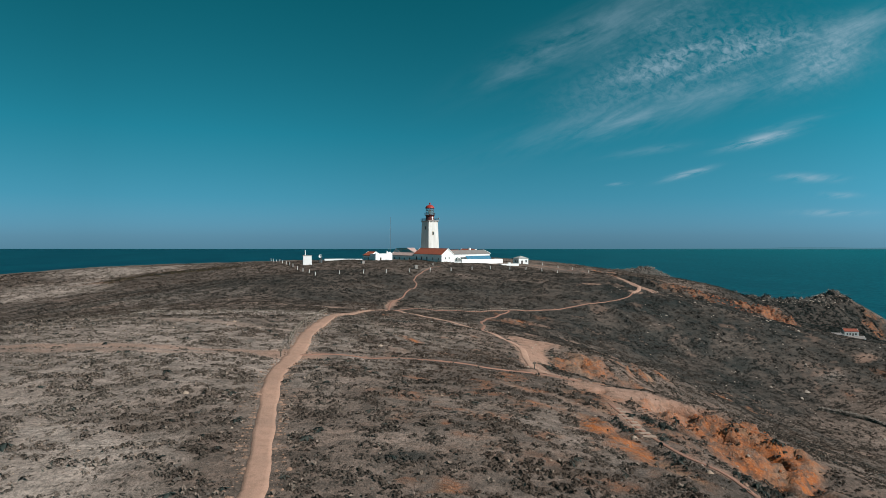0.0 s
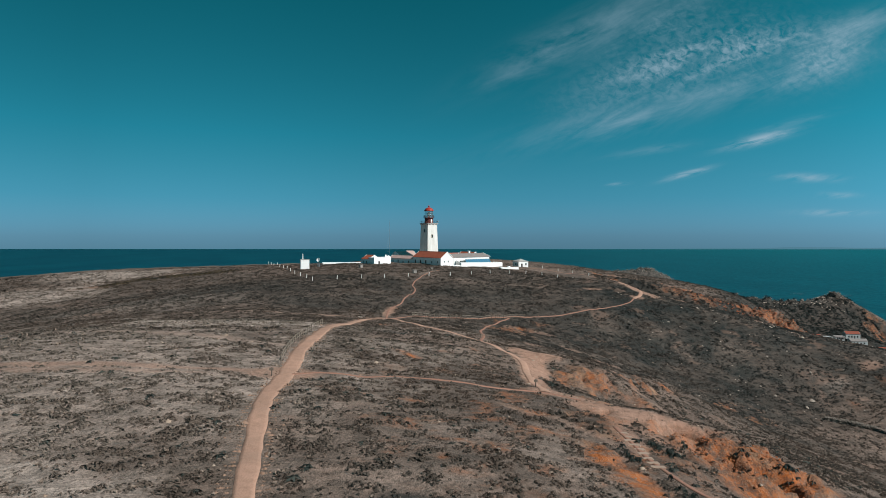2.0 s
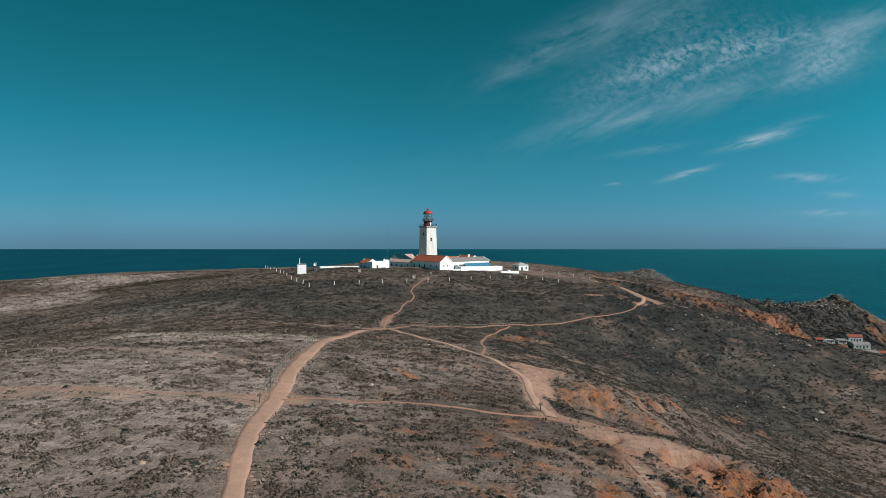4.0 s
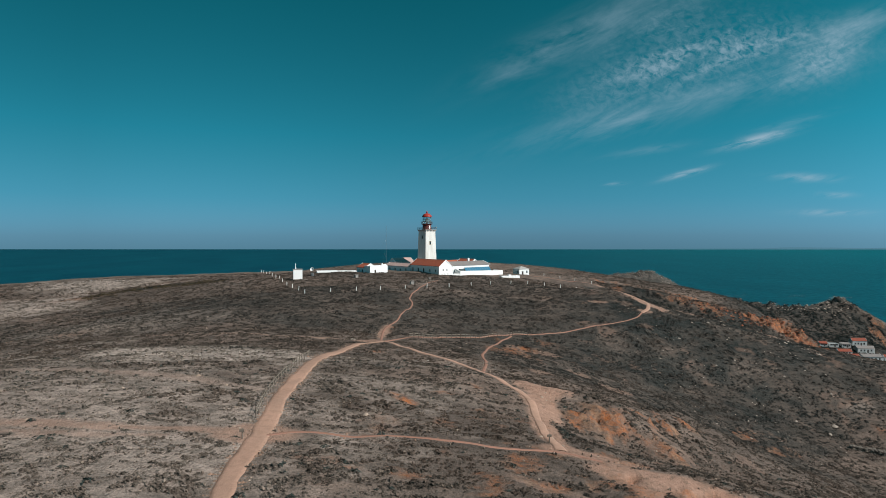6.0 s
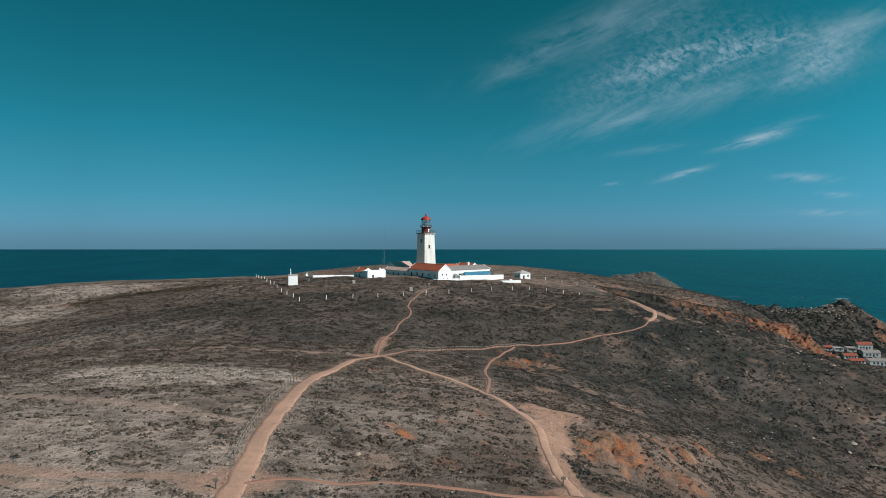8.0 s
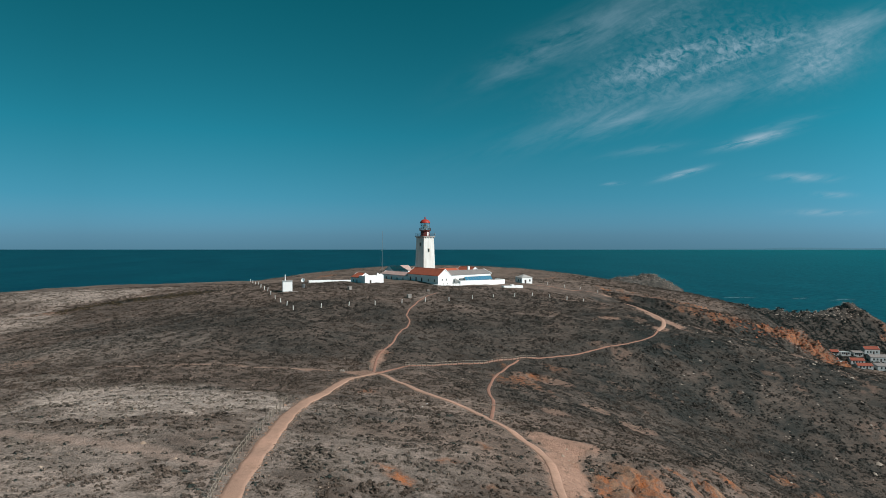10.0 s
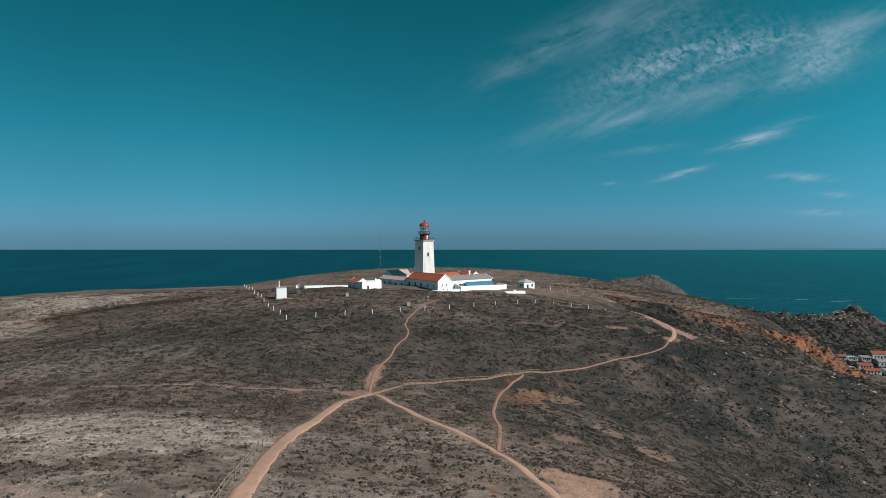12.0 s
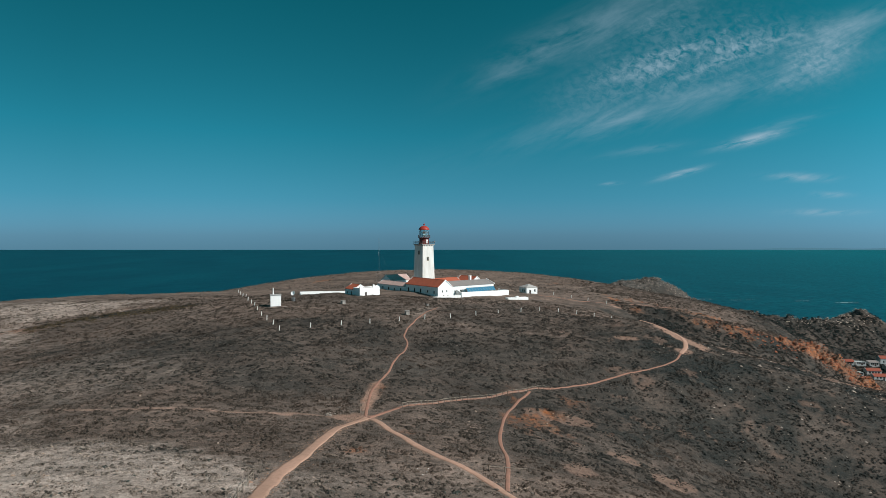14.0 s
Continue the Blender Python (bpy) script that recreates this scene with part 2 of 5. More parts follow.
def path_material(name, tone, drab=1.0):
    m = Nodes(name)
    wide, grain, fine = m.noise(0.25, 5), m.noise(1.6, 5, 0.7), m.noise(9, 4, 0.75)
    colour = m.mix(m.span(wide, 0.35, 0.65), (0.47 * tone, 0.277 * tone * drab, 0.203 * tone * drab), (0.39 * tone, 0.24 * tone * drab, 0.178 * tone * drab))
    colour = m.mix(m.span(grain, 0.46, 0.70, 0, 0.7), colour, (0.30 * tone, 0.185 * tone, 0.13 * tone))
    colour = m.mix(m.span(fine, 0.6, 0.72, 0, 0.8), colour, (0.18, 0.12, 0.09))
    return m.finish(colour, 0.95, m.math("ADD", grain, m.math("MULTIPLY", fine, 0.4)), 0.5, 0.12, gloss=0.1)


def plain(name, colour, other, scale=2.0, rough=0.85, bump=0.02, metal=0.0, gloss=0.3, spread=(0.35, 0.7), stretch=None):
    m = Nodes(name)
    wear, grain = m.noise(scale, 6, 0.65, stretch), m.noise(scale * 7, 4)
    mixed = m.mix(m.span(wear, *spread), colour, other)
    return m.finish(m.mix(m.span(grain, 0.5, 0.8, 0, 0.35), mixed, other), rough, grain, 0.4, bump, metal, gloss)


def varied(name, a, b, c, rough=0.9):
    m = Nodes(name)
    pick = m.island()
    colour = m.mix(m.span(pick, 0.0, 0.55), a, b)
    colour = m.mix(m.span(pick, 0.62, 1.0), colour, c)
    return m.finish(colour, rough, gloss=0.1)


def tile_roof(name, a, b, c):
    m = Nodes(name)
    old, grain = m.noise(0.55, 6, 0.7), m.noise(5, 4)
    colour = m.mix(m.span(old, 0.4, 0.68), a, b)
    colour = m.mix(m.span(grain, 0.5, 0.75, 0, 0.6), colour, c)
    return m.finish(colour, 0.85, m.noise(3.0, 3, 0.5, (1, 5, 1)), 0.6, 0.06)


def sea_material():
    m = Nodes("sea_water")
    swell, chop, broad = m.noise(0.02, 5, 0.6, (1, 0.6, 1)), m.noise(0.11, 3, 0.6, (1, 0.45, 1)), m.noise(0.006, 5, 0.65, (1, 0.4, 1))
    colour = m.mix(m.span(broad, 0.38, 0.62), (0.001, 0.034, 0.052), (0.002, 0.062, 0.083))
    # sun-side brightness of the water, put into the colour towards +x
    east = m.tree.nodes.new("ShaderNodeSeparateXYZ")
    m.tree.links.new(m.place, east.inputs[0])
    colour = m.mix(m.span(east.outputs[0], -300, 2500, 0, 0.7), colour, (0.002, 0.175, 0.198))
    # dark sides of the waves, put into the colour along the chop
    colour = m.mix(m.span(chop, 0.40, 0.62, 0, 0.75), colour, (0.001, 0.032, 0.047))
    return m.finish(colour, 0.45, m.math("ADD", swell, m.math("MULTIPLY", chop, 0.4)), 1.0, 2.2, gloss=0.10)


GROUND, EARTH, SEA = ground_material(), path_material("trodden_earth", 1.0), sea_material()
DIM_EARTH = path_material("thinly_trodden_earth", 0.74, 0.86)
WHITE = plain("white_limewash", (0.88, 0.87, 0.85), (0.76, 0.75, 0.72), 0.6, spread=(0.45, 0.8))
WHITE_WORN = plain("weathered_limewash", (0.76, 0.74, 0.70), (0.55, 0.52, 0.47), 0.5, spread=(0.4, 0.75), stretch=(1, 1, 0.25))
STONE_TRIM = plain("grey_stone_trim", (0.42, 0.40, 0.37), (0.28, 0.26, 0.24), 1.5)
SAND_TRIM = plain("sandstone_surround", (0.56, 0.48, 0.36), (0.42, 0.35, 0.26), 1.5)
RED_PAINT = plain("red_metal_paint", (0.42, 0.045, 0.03), (0.30, 0.035, 0.025), 1.5, rough=0.5, bump=0.004)
DARK_RED = plain("dark_red_paint", (0.17, 0.032, 0.026), (0.10, 0.03, 0.026), 1.5, rough=0.5, bump=0.004)
RED_TILES = tile_roof("red_clay_tiles", (0.42, 0.105, 0.055), (0.34, 0.09, 0.05), (0.24, 0.075, 0.05))
PINK_TILES = tile_roof("faded_tiles", (0.52, 0.36, 0.32), (0.42, 0.28, 0.25), (0.32, 0.23, 0.205))
GREY_ROOF = tile_roof("grey_sheet_roof", (0.27, 0.235, 0.22), (0.21, 0.19, 0.18), (0.16, 0.145, 0.14))
DARK_GLASS = plain("dark_window_glass", (0.020, 0.028, 0.032), (0.03, 0.04, 0.045), 2, rough=0.12, bump=0.0, gloss=0.5)
FRAME_PAINT = plain("grey_green_frame_paint", (0.12, 0.14, 0.14), (0.09, 0.10, 0.10), 3, rough=0.6, bump=0.002)
DOOR_PAINT = plain("dark_door_paint", (0.07, 0.05, 0.045), (0.05, 0.04, 0.035), 3, rough=0.6, bump=0.002)
PANEL_BLUE = plain("blue_solar_cells", (0.040, 0.16, 0.26), (0.06, 0.20, 0.30), 1.2, rough=0.25, bump=0.0, gloss=0.5)
METAL = plain("galvanised_metal", (0.36, 0.37, 0.37), (0.25, 0.26, 0.26), 4, rough=0.45, bump=0.002, metal=0.7)
DARK_METAL = plain("dark_painted_metal", (0.06, 0.06, 0.06), (0.10, 0.08, 0.07), 4, rough=0.6, bump=0.002)
CONCRETE = plain("grey_concrete", (0.33, 0.30, 0.27), (0.22, 0.20, 0.18), 1.5)
OLD_WOOD = plain("weathered_wood", (0.22, 0.175, 0.14), (0.13, 0.10, 0.08), 3, bump=0.01, stretch=(1, 1, 0.2))
ROPE = plain("pale_rope", (0.40, 0.34, 0.27), (0.28, 0.23, 0.18), 5)
STONE = varied("loose_stones", (0.34, 0.24, 0.175), (0.42, 0.32, 0.25), (0.20, 0.15, 0.12))
PALE_STONE = varied("pale_boulders", (0.27, 0.22, 0.185), (0.36, 0.30, 0.25), (0.17, 0.145, 0.125))
HEATH_LEAVES = heath_material("heath_leaves", (0.036, 0.034, 0.029), (0.094, 0.073, 0.059), (0.215, 0.164, 0.131))
GREEN_SCRUB = cushion("dusty_green_scrub", (0.036, 0.048, 0.043), (0.062, 0.071, 0.062), (0.100, 0.100, 0.086))
GREY_TWIGS = cushion("grey_dead_twigs", (0.115, 0.096, 0.082), (0.145, 0.120, 0.102), (0.085, 0.073, 0.063))
DRY_GRASS = varied("bleached_grass", (0.20, 0.155, 0.125), (0.28, 0.215, 0.17), (0.13, 0.10, 0.085))

# a clear pane that takes the lantern's light through it
lantern_glass = bpy.data.materials.new("lantern_glass")
lantern_glass.use_nodes = True
_b = lantern_glass.node_tree.nodes["Principled BSDF"]
_b.inputs["Base Color"].default_value = (0.75, 0.9, 0.9, 1)
_b.inputs["Roughness"].default_value, _b.inputs["Transmission Weight"].default_value = 0.03, 0.9

# white village limewash with its shade put in as grey, streaked by weather
SHADED_WASH = plain("shaded_weathered_limewash", (0.50, 0.51, 0.50), (0.34, 0.35, 0.34), 0.4, spread=(0.35, 0.75), stretch=(1, 1, 0.3))
DULL_TILES = tile_roof("dull_red_tiles", (0.30, 0.075, 0.045), (0.22, 0.065, 0.042), (0.15, 0.06, 0.045))
OLIVE_SCRUB = cushion("olive_brown_scrub", (0.068, 0.056, 0.032), (0.098, 0.072, 0.042), (0.125, 0.078, 0.050))

# footpaths: width, and the line on the plan
PATHS = {
    "main": (1.6, [(3, -312), (1.2, -292), (-0.1, -279.4), (-1.7, -272.2), (-3.9, -263.4), (-6, -254.2), (-7, -244), (-8.5, -229.2), (-9.3, -215), (-9, -203), (-7.6, -191), (-6.3, -181), (-3.4, -174)]),
    "lighthouse": (0.45, [(-3.8, -173), (-4.6, -160), (-4.1, -150), (-2.6, -136), (-0.5, -118), (-1.8, -109), (-0.3, -97), (2.6, -85), (6.5, -72)]),
    "ledge": (0.75, [(-3.2, -173.6), (1.7, -166), (8.3, -158), (16, -151), (26, -141.5), (31, -139.2)]),
    "ledge_traverse": (0.5, [(30.5, -139.4), (34, -138), (50, -128.3), (63.5, -120), (69, -113.6)]),
    "ledge_corner": (1.15, [(68.4, -114.4), (71, -110), (73.5, -104.5), (76, -96), (76.3, -90), (73.5, -85), (68.5, -82)]),
    "descent": (1.15, [(-2.6, -174.6), (1, -181.5), (6.6, -190.3), (12, -196), (15.6, -202), (18.5, -207.7), (20.9, -214), (20.8, -222), (20.4, -231), (20.8, -238.8)]),
    "spur": (0.55, [(15.5, -200.5), (16.8, -188), (16.7, -178.4), (18.9, -163), (21.8, -152.6), (26.2, -142.5)]),
    "crossing": (0.5, [(-6.6, -243.4), (-3.9, -242), (1, -242), (5.1, -241.2), (10.1, -241.5), (15, -241), (20.3, -239.3), (24.4, -240.2)]),
    "ridge_trail": (0.5, [(49.5, -3), (63.5, -4.8), (74, -1.5), (83, 4), (94, 14), (106, 24.6), (122, 34)]),
    "stairs": (0.5, [(25.7, -249.5), (25.9, -255), (26.1, -260), (27, -265), (28.4, -269), (28.5, -276), (27, -286)]),
}

# patches of the ground: centre, half-lengths, turn, strength
RUST_SPOTS = [
    (331, 154, 18, 7, 62, 0.75), (103, 45, 14, 5, -10, 0.7), (120, 36, 12, 4, -30, 0.6), (138, 24, 9, 5, -20, 0.9), (149, 11, 8, 6, -30, 0.8),
    (30, -217, 8.5, 6, 15, 0.8), (39.5, -210, 6, 3, 10, 0.9), (106, -163, 5, 3, 0, 0.4), (118, -155, 5, 3, -30, 0.4), (45, -205, 5, 4, 40, 0.8), (70, -173, 9, 3, 50, 0.5), (75, -179, 5, 2, 30, 0.5),
    (38.5, -250, 6.0, 4.6, -35, 1.0), (34.5, -251.5, 4.5, 3.0, -35, 0.8), (38.5, -256.5, 4, 4.5, -40, 1.0), (35, -248, 4, 2.4, -20, 0.6), (41.5, -253, 2.8, 3.2, -50, 1.0), (33.5, -258, 3, 3, -40, 0.8),
    (22.4, -262, 10, 1.9, 105, 1.0), (21.2, -257.5, 1.6, 1.2, 0, 0.7), (25.2, -271, 2.6, 0.7, 110, 0.8),
    (10.6, -265.2, 2.0, 1.1, 20, 1.0), (13.4, -254.6, 3.4, 1.3, 5, 0.9), (9, -277, 2.2, 1.1, 0, 1.0), (8.3, -257.3, 1.6, 0.9, 0, 0.9), (17.5, -256, 2.4, 1.2, 0, 0.7),
    (4.5, -227, 3.0, 1.2, -50, 0.9), (9, -222, 2.5, 1.2, 10, 0.7), (12, -215, 2.5, 1.4, 0, 0.7), (14, -226, 1.8, 0.9, 0, 0.7), (16.3, -229.2, 1.3, 0.7, 0, 0.7), (0, -192, 4.5, 2.2, 10, 0.75), (1, -180, 5, 1.5, -20, 0.4),
    (-4.2, -160, 2.2, 9, 0, 0.35), (24, -150, 6, 9, 0, 0.2), (17.5, -249, 3, 1.2, 0, 0.5), (16, -270, 3, 1.2, 10, 0.5), (20, -274, 3, 1.3, -10, 0.5), (12, -268, 2.4, 1, 20, 0.4), (100, 33, 11, 6, 20, 0.7), (96, 205, 12, 8, 0, 0.3), (57.8, -103.5, 2.6, 2.2, 0, 0.5),
    (-95, 252, 16, 8, 10, 0.6), (-122, -83, 10, 2.5, 40, 0.5), (-90, -163, 14, 4, 5, 0.3), (28, -158, 10, 13, -20, 0.6), (-80, -163, 13, 6, 0, 0.22), (-115, -80, 30, 3, 58, 0.2), (-60, -205, 14, 5, 0, 0.2),
]
BARE_SPOTS = [
    (27, -156, 4, 3, -20, 0.4), (32, -156, 4, 4, -20, 0.4), (43, -177, 3, 4, -20, 0.4), (42, -176, 2, 3, -20, 0.4), (37, -172, 3, 2, -20, 0.4), (27, -186, 2, 3, -20, 0.4),
    (23.8, -208.5, 4.6, 4.2, 0, 1.0), (22.4, -216, 3.0, 6.5, 0, 1.0), (21.0, -227, 1.7, 9, 0, 0.9), (30.5, -243.6, 6.5, 2.2, -12, 0.9), (26, -252, 1.3, 6, -3, 0.6), (30.5, -248.5, 4, 3.0, -20, 0.65), (28, -266, 0.9, 5, 10, 0.5), (26.5, -244.5, 2.2, 5, 20, 0.7), (24, -238.5, 5, 1.6, 0, 0.8), (57.8, -103.5, 3.4, 2.6, 0, 0.6),
    (-7, -243, 3.6, 2.6, 0, 0.8), (-4.4, -160, 1.3, 12, 0, 0.8), (-5.5, -174, 4, 3, 0, 0.7), (75.5, -97, 2.4, 14, 14, 0.85), (70, -112, 4, 2, 50, 0.6), (83, -4, 2.4, 4, 0, 0.8), 
    (121, -146, 5, 2.0, 30, 0.5), 
]
PALE_SPOTS = [
    (3, -202, 14, 10, 0, 0.2), (2, -223, 12, 9, 0, 0.4), (2, -80, 4, 12, -10, 0.5),
    (-24, -274, 18, 16, 0, 0.6), (-13, -279, 10, 12, 0, 0.85),
    (-33, -204, 15, 12, -25, 1.0), (-45, -196, 12, 6, 0, 0.7), (-130, -98, 24, 18, -30, 0.7), (-32, -250, 32, 34, 0, 0.58), (12, -262, 16, 16, 0, 0.12), (20, -262, 6, 12, 10, 0.3), (-90, -215, 60, 40, 0, 0.5), (-140, -48, 36, 20, -25, 0.8), (-110, -42, 20, 6, 5, 0.6), (-24, -205, 14, 9, 0, 1.0), (-70, -150, 26, 22, 0, 0.3), (-45, -235, 20, 13, 0, 0.35), (108, -154, 6, 2.5, 30, 0.3), (-8, -207, 16, 8, 0, 0.4), (-40, -213, 20, 8, 0, 0.4),
]
# faint tracks worn into the heath: half-width, how bare, how pale, the line on the plan
TRACKS = [
    (0.8, 0.25, 0.6, [(-60, -214), (-45.7, -219.8), (-35.4, -222.4), (-26.3, -224.6), (-19.2, -226), (-11.8, -228.4)]),
    (0.7, 0.65, 0.2, [(-52, -242), (-37, -243.4), (-30, -242.9), (-21.8, -244), (-15, -243.2), (-8.5, -242.6)]),
    (0.5, 0.4, 0.3, [(-52, -244.5), (-37, -245.6), (-30, -245.2), (-21.8, -246), (-15, -245)]),
    (0.38, 0.7, 0.2, [(-58.6, -172.1), (-47.3, -174.1), (-37.7, -175), (-28.5, -175.5), (-21.4, -175.5), (-14.6, -174.4), (-8.3, -173.8)]),
    (0.6, 0.4, 0.3, [(13, -248), (20, -250), (24, -256)]),
]
LUSH_SPOTS = [
    (250, 125, 90, 62, 0, 1.0), (205, 70, 36, 60, -30, 0.9),
    (140, -52, 55, 30, -4, 1.0), (108, -48, 26, 26, 0, 0.9),
    (46, -80, 44, 28, 0, 0.5), (6, -110, 10, 7, 0, 0.5),
    (84, -120, 44, 26, -20, 1.0), (60, -120, 22, 16, 0, 0.6),
    (24.3, -259, 5.5, 0.7, 105, 0.6), (27.0, -268, 4, 1.0, 100, 0.6),
    (140, -32, 60, 24, -5, 1.0), (232, 436, 80, 40, 0, 0.9),
    (-100, -67, 27, 3.6, 34, 1.0), (-25, -196, 5, 1.0, -5, 0.9), (-6, -197.5, 3, 1.0, 0, 0.9), (1, -210, 3, 1.3, 0, 0.8), (7.2, -273, 2.2, 0.9, 10, 1.0), (-60, -120, 40, 24, 10, 0.4),
    (98, -140, 52, 34, 20, 0.85), (-12, -140, 24, 24, 0, 0.4),
    (64, -158, 40, 30, 25, 0.95), (60, -170, 16, 24, 0, 0.7), (275, 150, 80, 36, 10, 1.0), (135, -30, 66, 34, -12, 1.0), (-10, -130, 95, 36, 0, 0.72), (30, -170, 14, 26, 0, 0.6),
]

# ---- the island's shape ----
# soft swells and hollows laid over a plateau that falls to the sea, on three lattices: the near slope, the hill, the whole island
NEAR_RELIEF = [
    -1.7, -0.3, 0.2, 0.9, -0.9, -2.5, -2.1,
    -1.6, -1.8, -3.7, -0.1, -2.3, -2, -1.3,
    1, 3.6, 0.8, -0.2, -6, -3.5, -4.9,
    -2, -1.3, -1.7, 1.9, -1.1, -4.8, -11.4,
    3.4, 1, -1.2, -1.6, -5.9, -6.2, 4.2,
    -1.1, 1.5, -1.7, -1.3, 2.7, 6, -2.1,
]
MID_RELIEF = [
    2.7, 4.1, 7.5, 8.6, 1.5, -1, -0.2,
    2.6, 1.8, 1.8, 0.6, -2.8, 0.1, 0.9,
    -2.5, -6, -2.3, 2, -1.5, 2.4, 2.7,
    -2.8, -0.9, 1.5, 8.1, -6.5, -12.3, -3.4,
    2.5, 10.1, 1.9, 2.4, 2.5, -8.2, -7.1,
    3.3, -1.8, -0.4, 4, 7.4, -2, -4.3,
    -1, -1.7, 9.9, 5.3, -5.6, -4.7, 2.8,
]
FAR_RELIEF = [
    -11, -2.2, -6.3, -6.8, 7.1, 3.9,
    -12.3, -0.1, -14, -0.8, 13.4, -9,
    4, 19, 7.3, 14.9, 14, -11.2,
]


def ease(a, b, v):
    t = np.clip((v - a) / (b - a), 0, 1)
    return t * t * (3 - 2 * t)


def value_noise(x, y, seed):
    """Smooth random values between -1 and 1, one lattice cell a unit."""
    xi, yi = np.floor(x), np.floor(y)
    fx, fy = x - xi, y - yi
    fx, fy = fx * fx * fx * (fx * (fx * 6 - 15) + 10), fy * fy * fy * (fy * (fy * 6 - 15) + 10)

    def corner(a, b):
        n = np.sin((xi + a) * 127.1 + (yi + b) * 311.7 + seed * 74.7) * 43758.5453
        return (n - np.floor(n)) * 2 - 1

    low = corner(0, 0) * (1 - fx) + corner(1, 0) * fx
    high = corner(0, 1) * (1 - fx) + corner(1, 1) * fx
    return low * (1 - fy) + high * fy


def layered(x, y, size, octaves, seed, rough=0.5):
    total, gain = 0.0, 1.0
    for k in range(octaves):
        total = total + gain * value_noise(x / size + 17.3 * k, y / size - 9.1 * k, seed + k)
        size, gain = size / 2.03, gain * rough
    return total


def swell(x, y, heights, xs, ys, radius):
    total, k = 0.0, 0
    for cy in ys:
        for cx in xs:
            total = total + heights[k] * np.exp(-((x - cx) ** 2 + (y - cy) ** 2) / (2 * radius**2))
            k += 1
    return total


def along(x, y, line):
    """Distance to a polyline, and how far along it (0 to 1) the nearest place lies."""
    best, where = np.full(np.shape(x), 1e9), np.zeros(np.shape(x))
    n = len(line) - 1
    for k in range(n):
        (ax, ay), (bx, by) = line[k][:2], line[k + 1][:2]
        ex, ey = bx - ax, by - ay
        t = np.clip(((x - ax) * ex + (y - ay) * ey) / (ex * ex + ey * ey), 0, 1)
        d = np.hypot(x - ax - t * ex, y - ay - t * ey)
        where = np.where(d < best, (k + t) / n, where)
        best = np.minimum(best, d)
    return best, where


def ridge(x, y, line, slope, round_off):
    """A crag along a line of (x, y, height), falling off on both sides."""
    d, s = along(x, y, line)
    crest = np.interp(s, np.linspace(0, 1, len(line)), [p[2] for p in line])
    return crest - slope * (np.sqrt(d * d + round_off**2) - round_off)


HEADLAND = [(150, 230, 69), (200, 195, 61.5), (238, 174, 58), (275, 178, 53.2), (300, 180, 53.6), (313, 187, 55.5), (322, 191, 58.6), (330, 196, 54.5), (350, 215, 44), (395, 262, 15), (430, 300, -8)]
RAVINE = [(92, -46, 2), (115, -50, 8), (138, -50, 15), (165, -44, 20), (190, -40, 26), (215, -48, 22), (245, -64, 8)]
COVE = [(182, -2, 4), (194, 8, 14), (208, 28, 18), (225, 55, 16), (245, 82, 6), (258, 96, 0)]
CRAG = [(88, -4, 85.4), (108, -11, 82.3), (130, -13, 76.8), (147, -6, 72.4), (160, 3, 69.0), (176, 4, 68.0), (182, -6, 60), (185, -15, 51), (190, -26, 38)]
SPUR = [(19, -239, 87.8), (27, -242, 86.7), (32, -241.5, 86.1), (38, -244.5, 84.7), (42, -248, 82.4), (45.5, -252.5, 77.5), (51, -259, 69)]
BANK = [(20, -205, 86.4), (26, -208, 86.0), (32, -210, 85.3), (39, -205, 82.4), (47, -196, 79.0)]
HOLLOW = [(23, -229, 0.6), (29, -224, 2.2), (37, -221, 2.6), (50, -217, 1.5)]
SCOOP = [(31.5, -250, 0.2), (35, -252, 1.0), (38.5, -254, 1.8), (42, -256.5, 2.4), (46, -260, 2.5)]
GULLY = [(32, -256, 0.6), (34.5, -262, 2.6), (37.5, -268, 3.8), (42, -276, 4)]
FAR_CRAG = [(190, 420, 56), (213, 432, 62.5), (232, 441, 62), (252, 450, 66), (268, 456, 62.5), (284, 458, 53), (304, 462, 42), (335, 480, 20)]
CREST = [(86, -98.5), (97, -102), (104, -106), (112, -109), (121, -109), (132, -106), (146, -104)]
CLIFF = [(88, -5), (108, -12), (130, -14), (147, -8), (160, -2), (172, -4), (180, -10), (185, -17), (190, -27)]


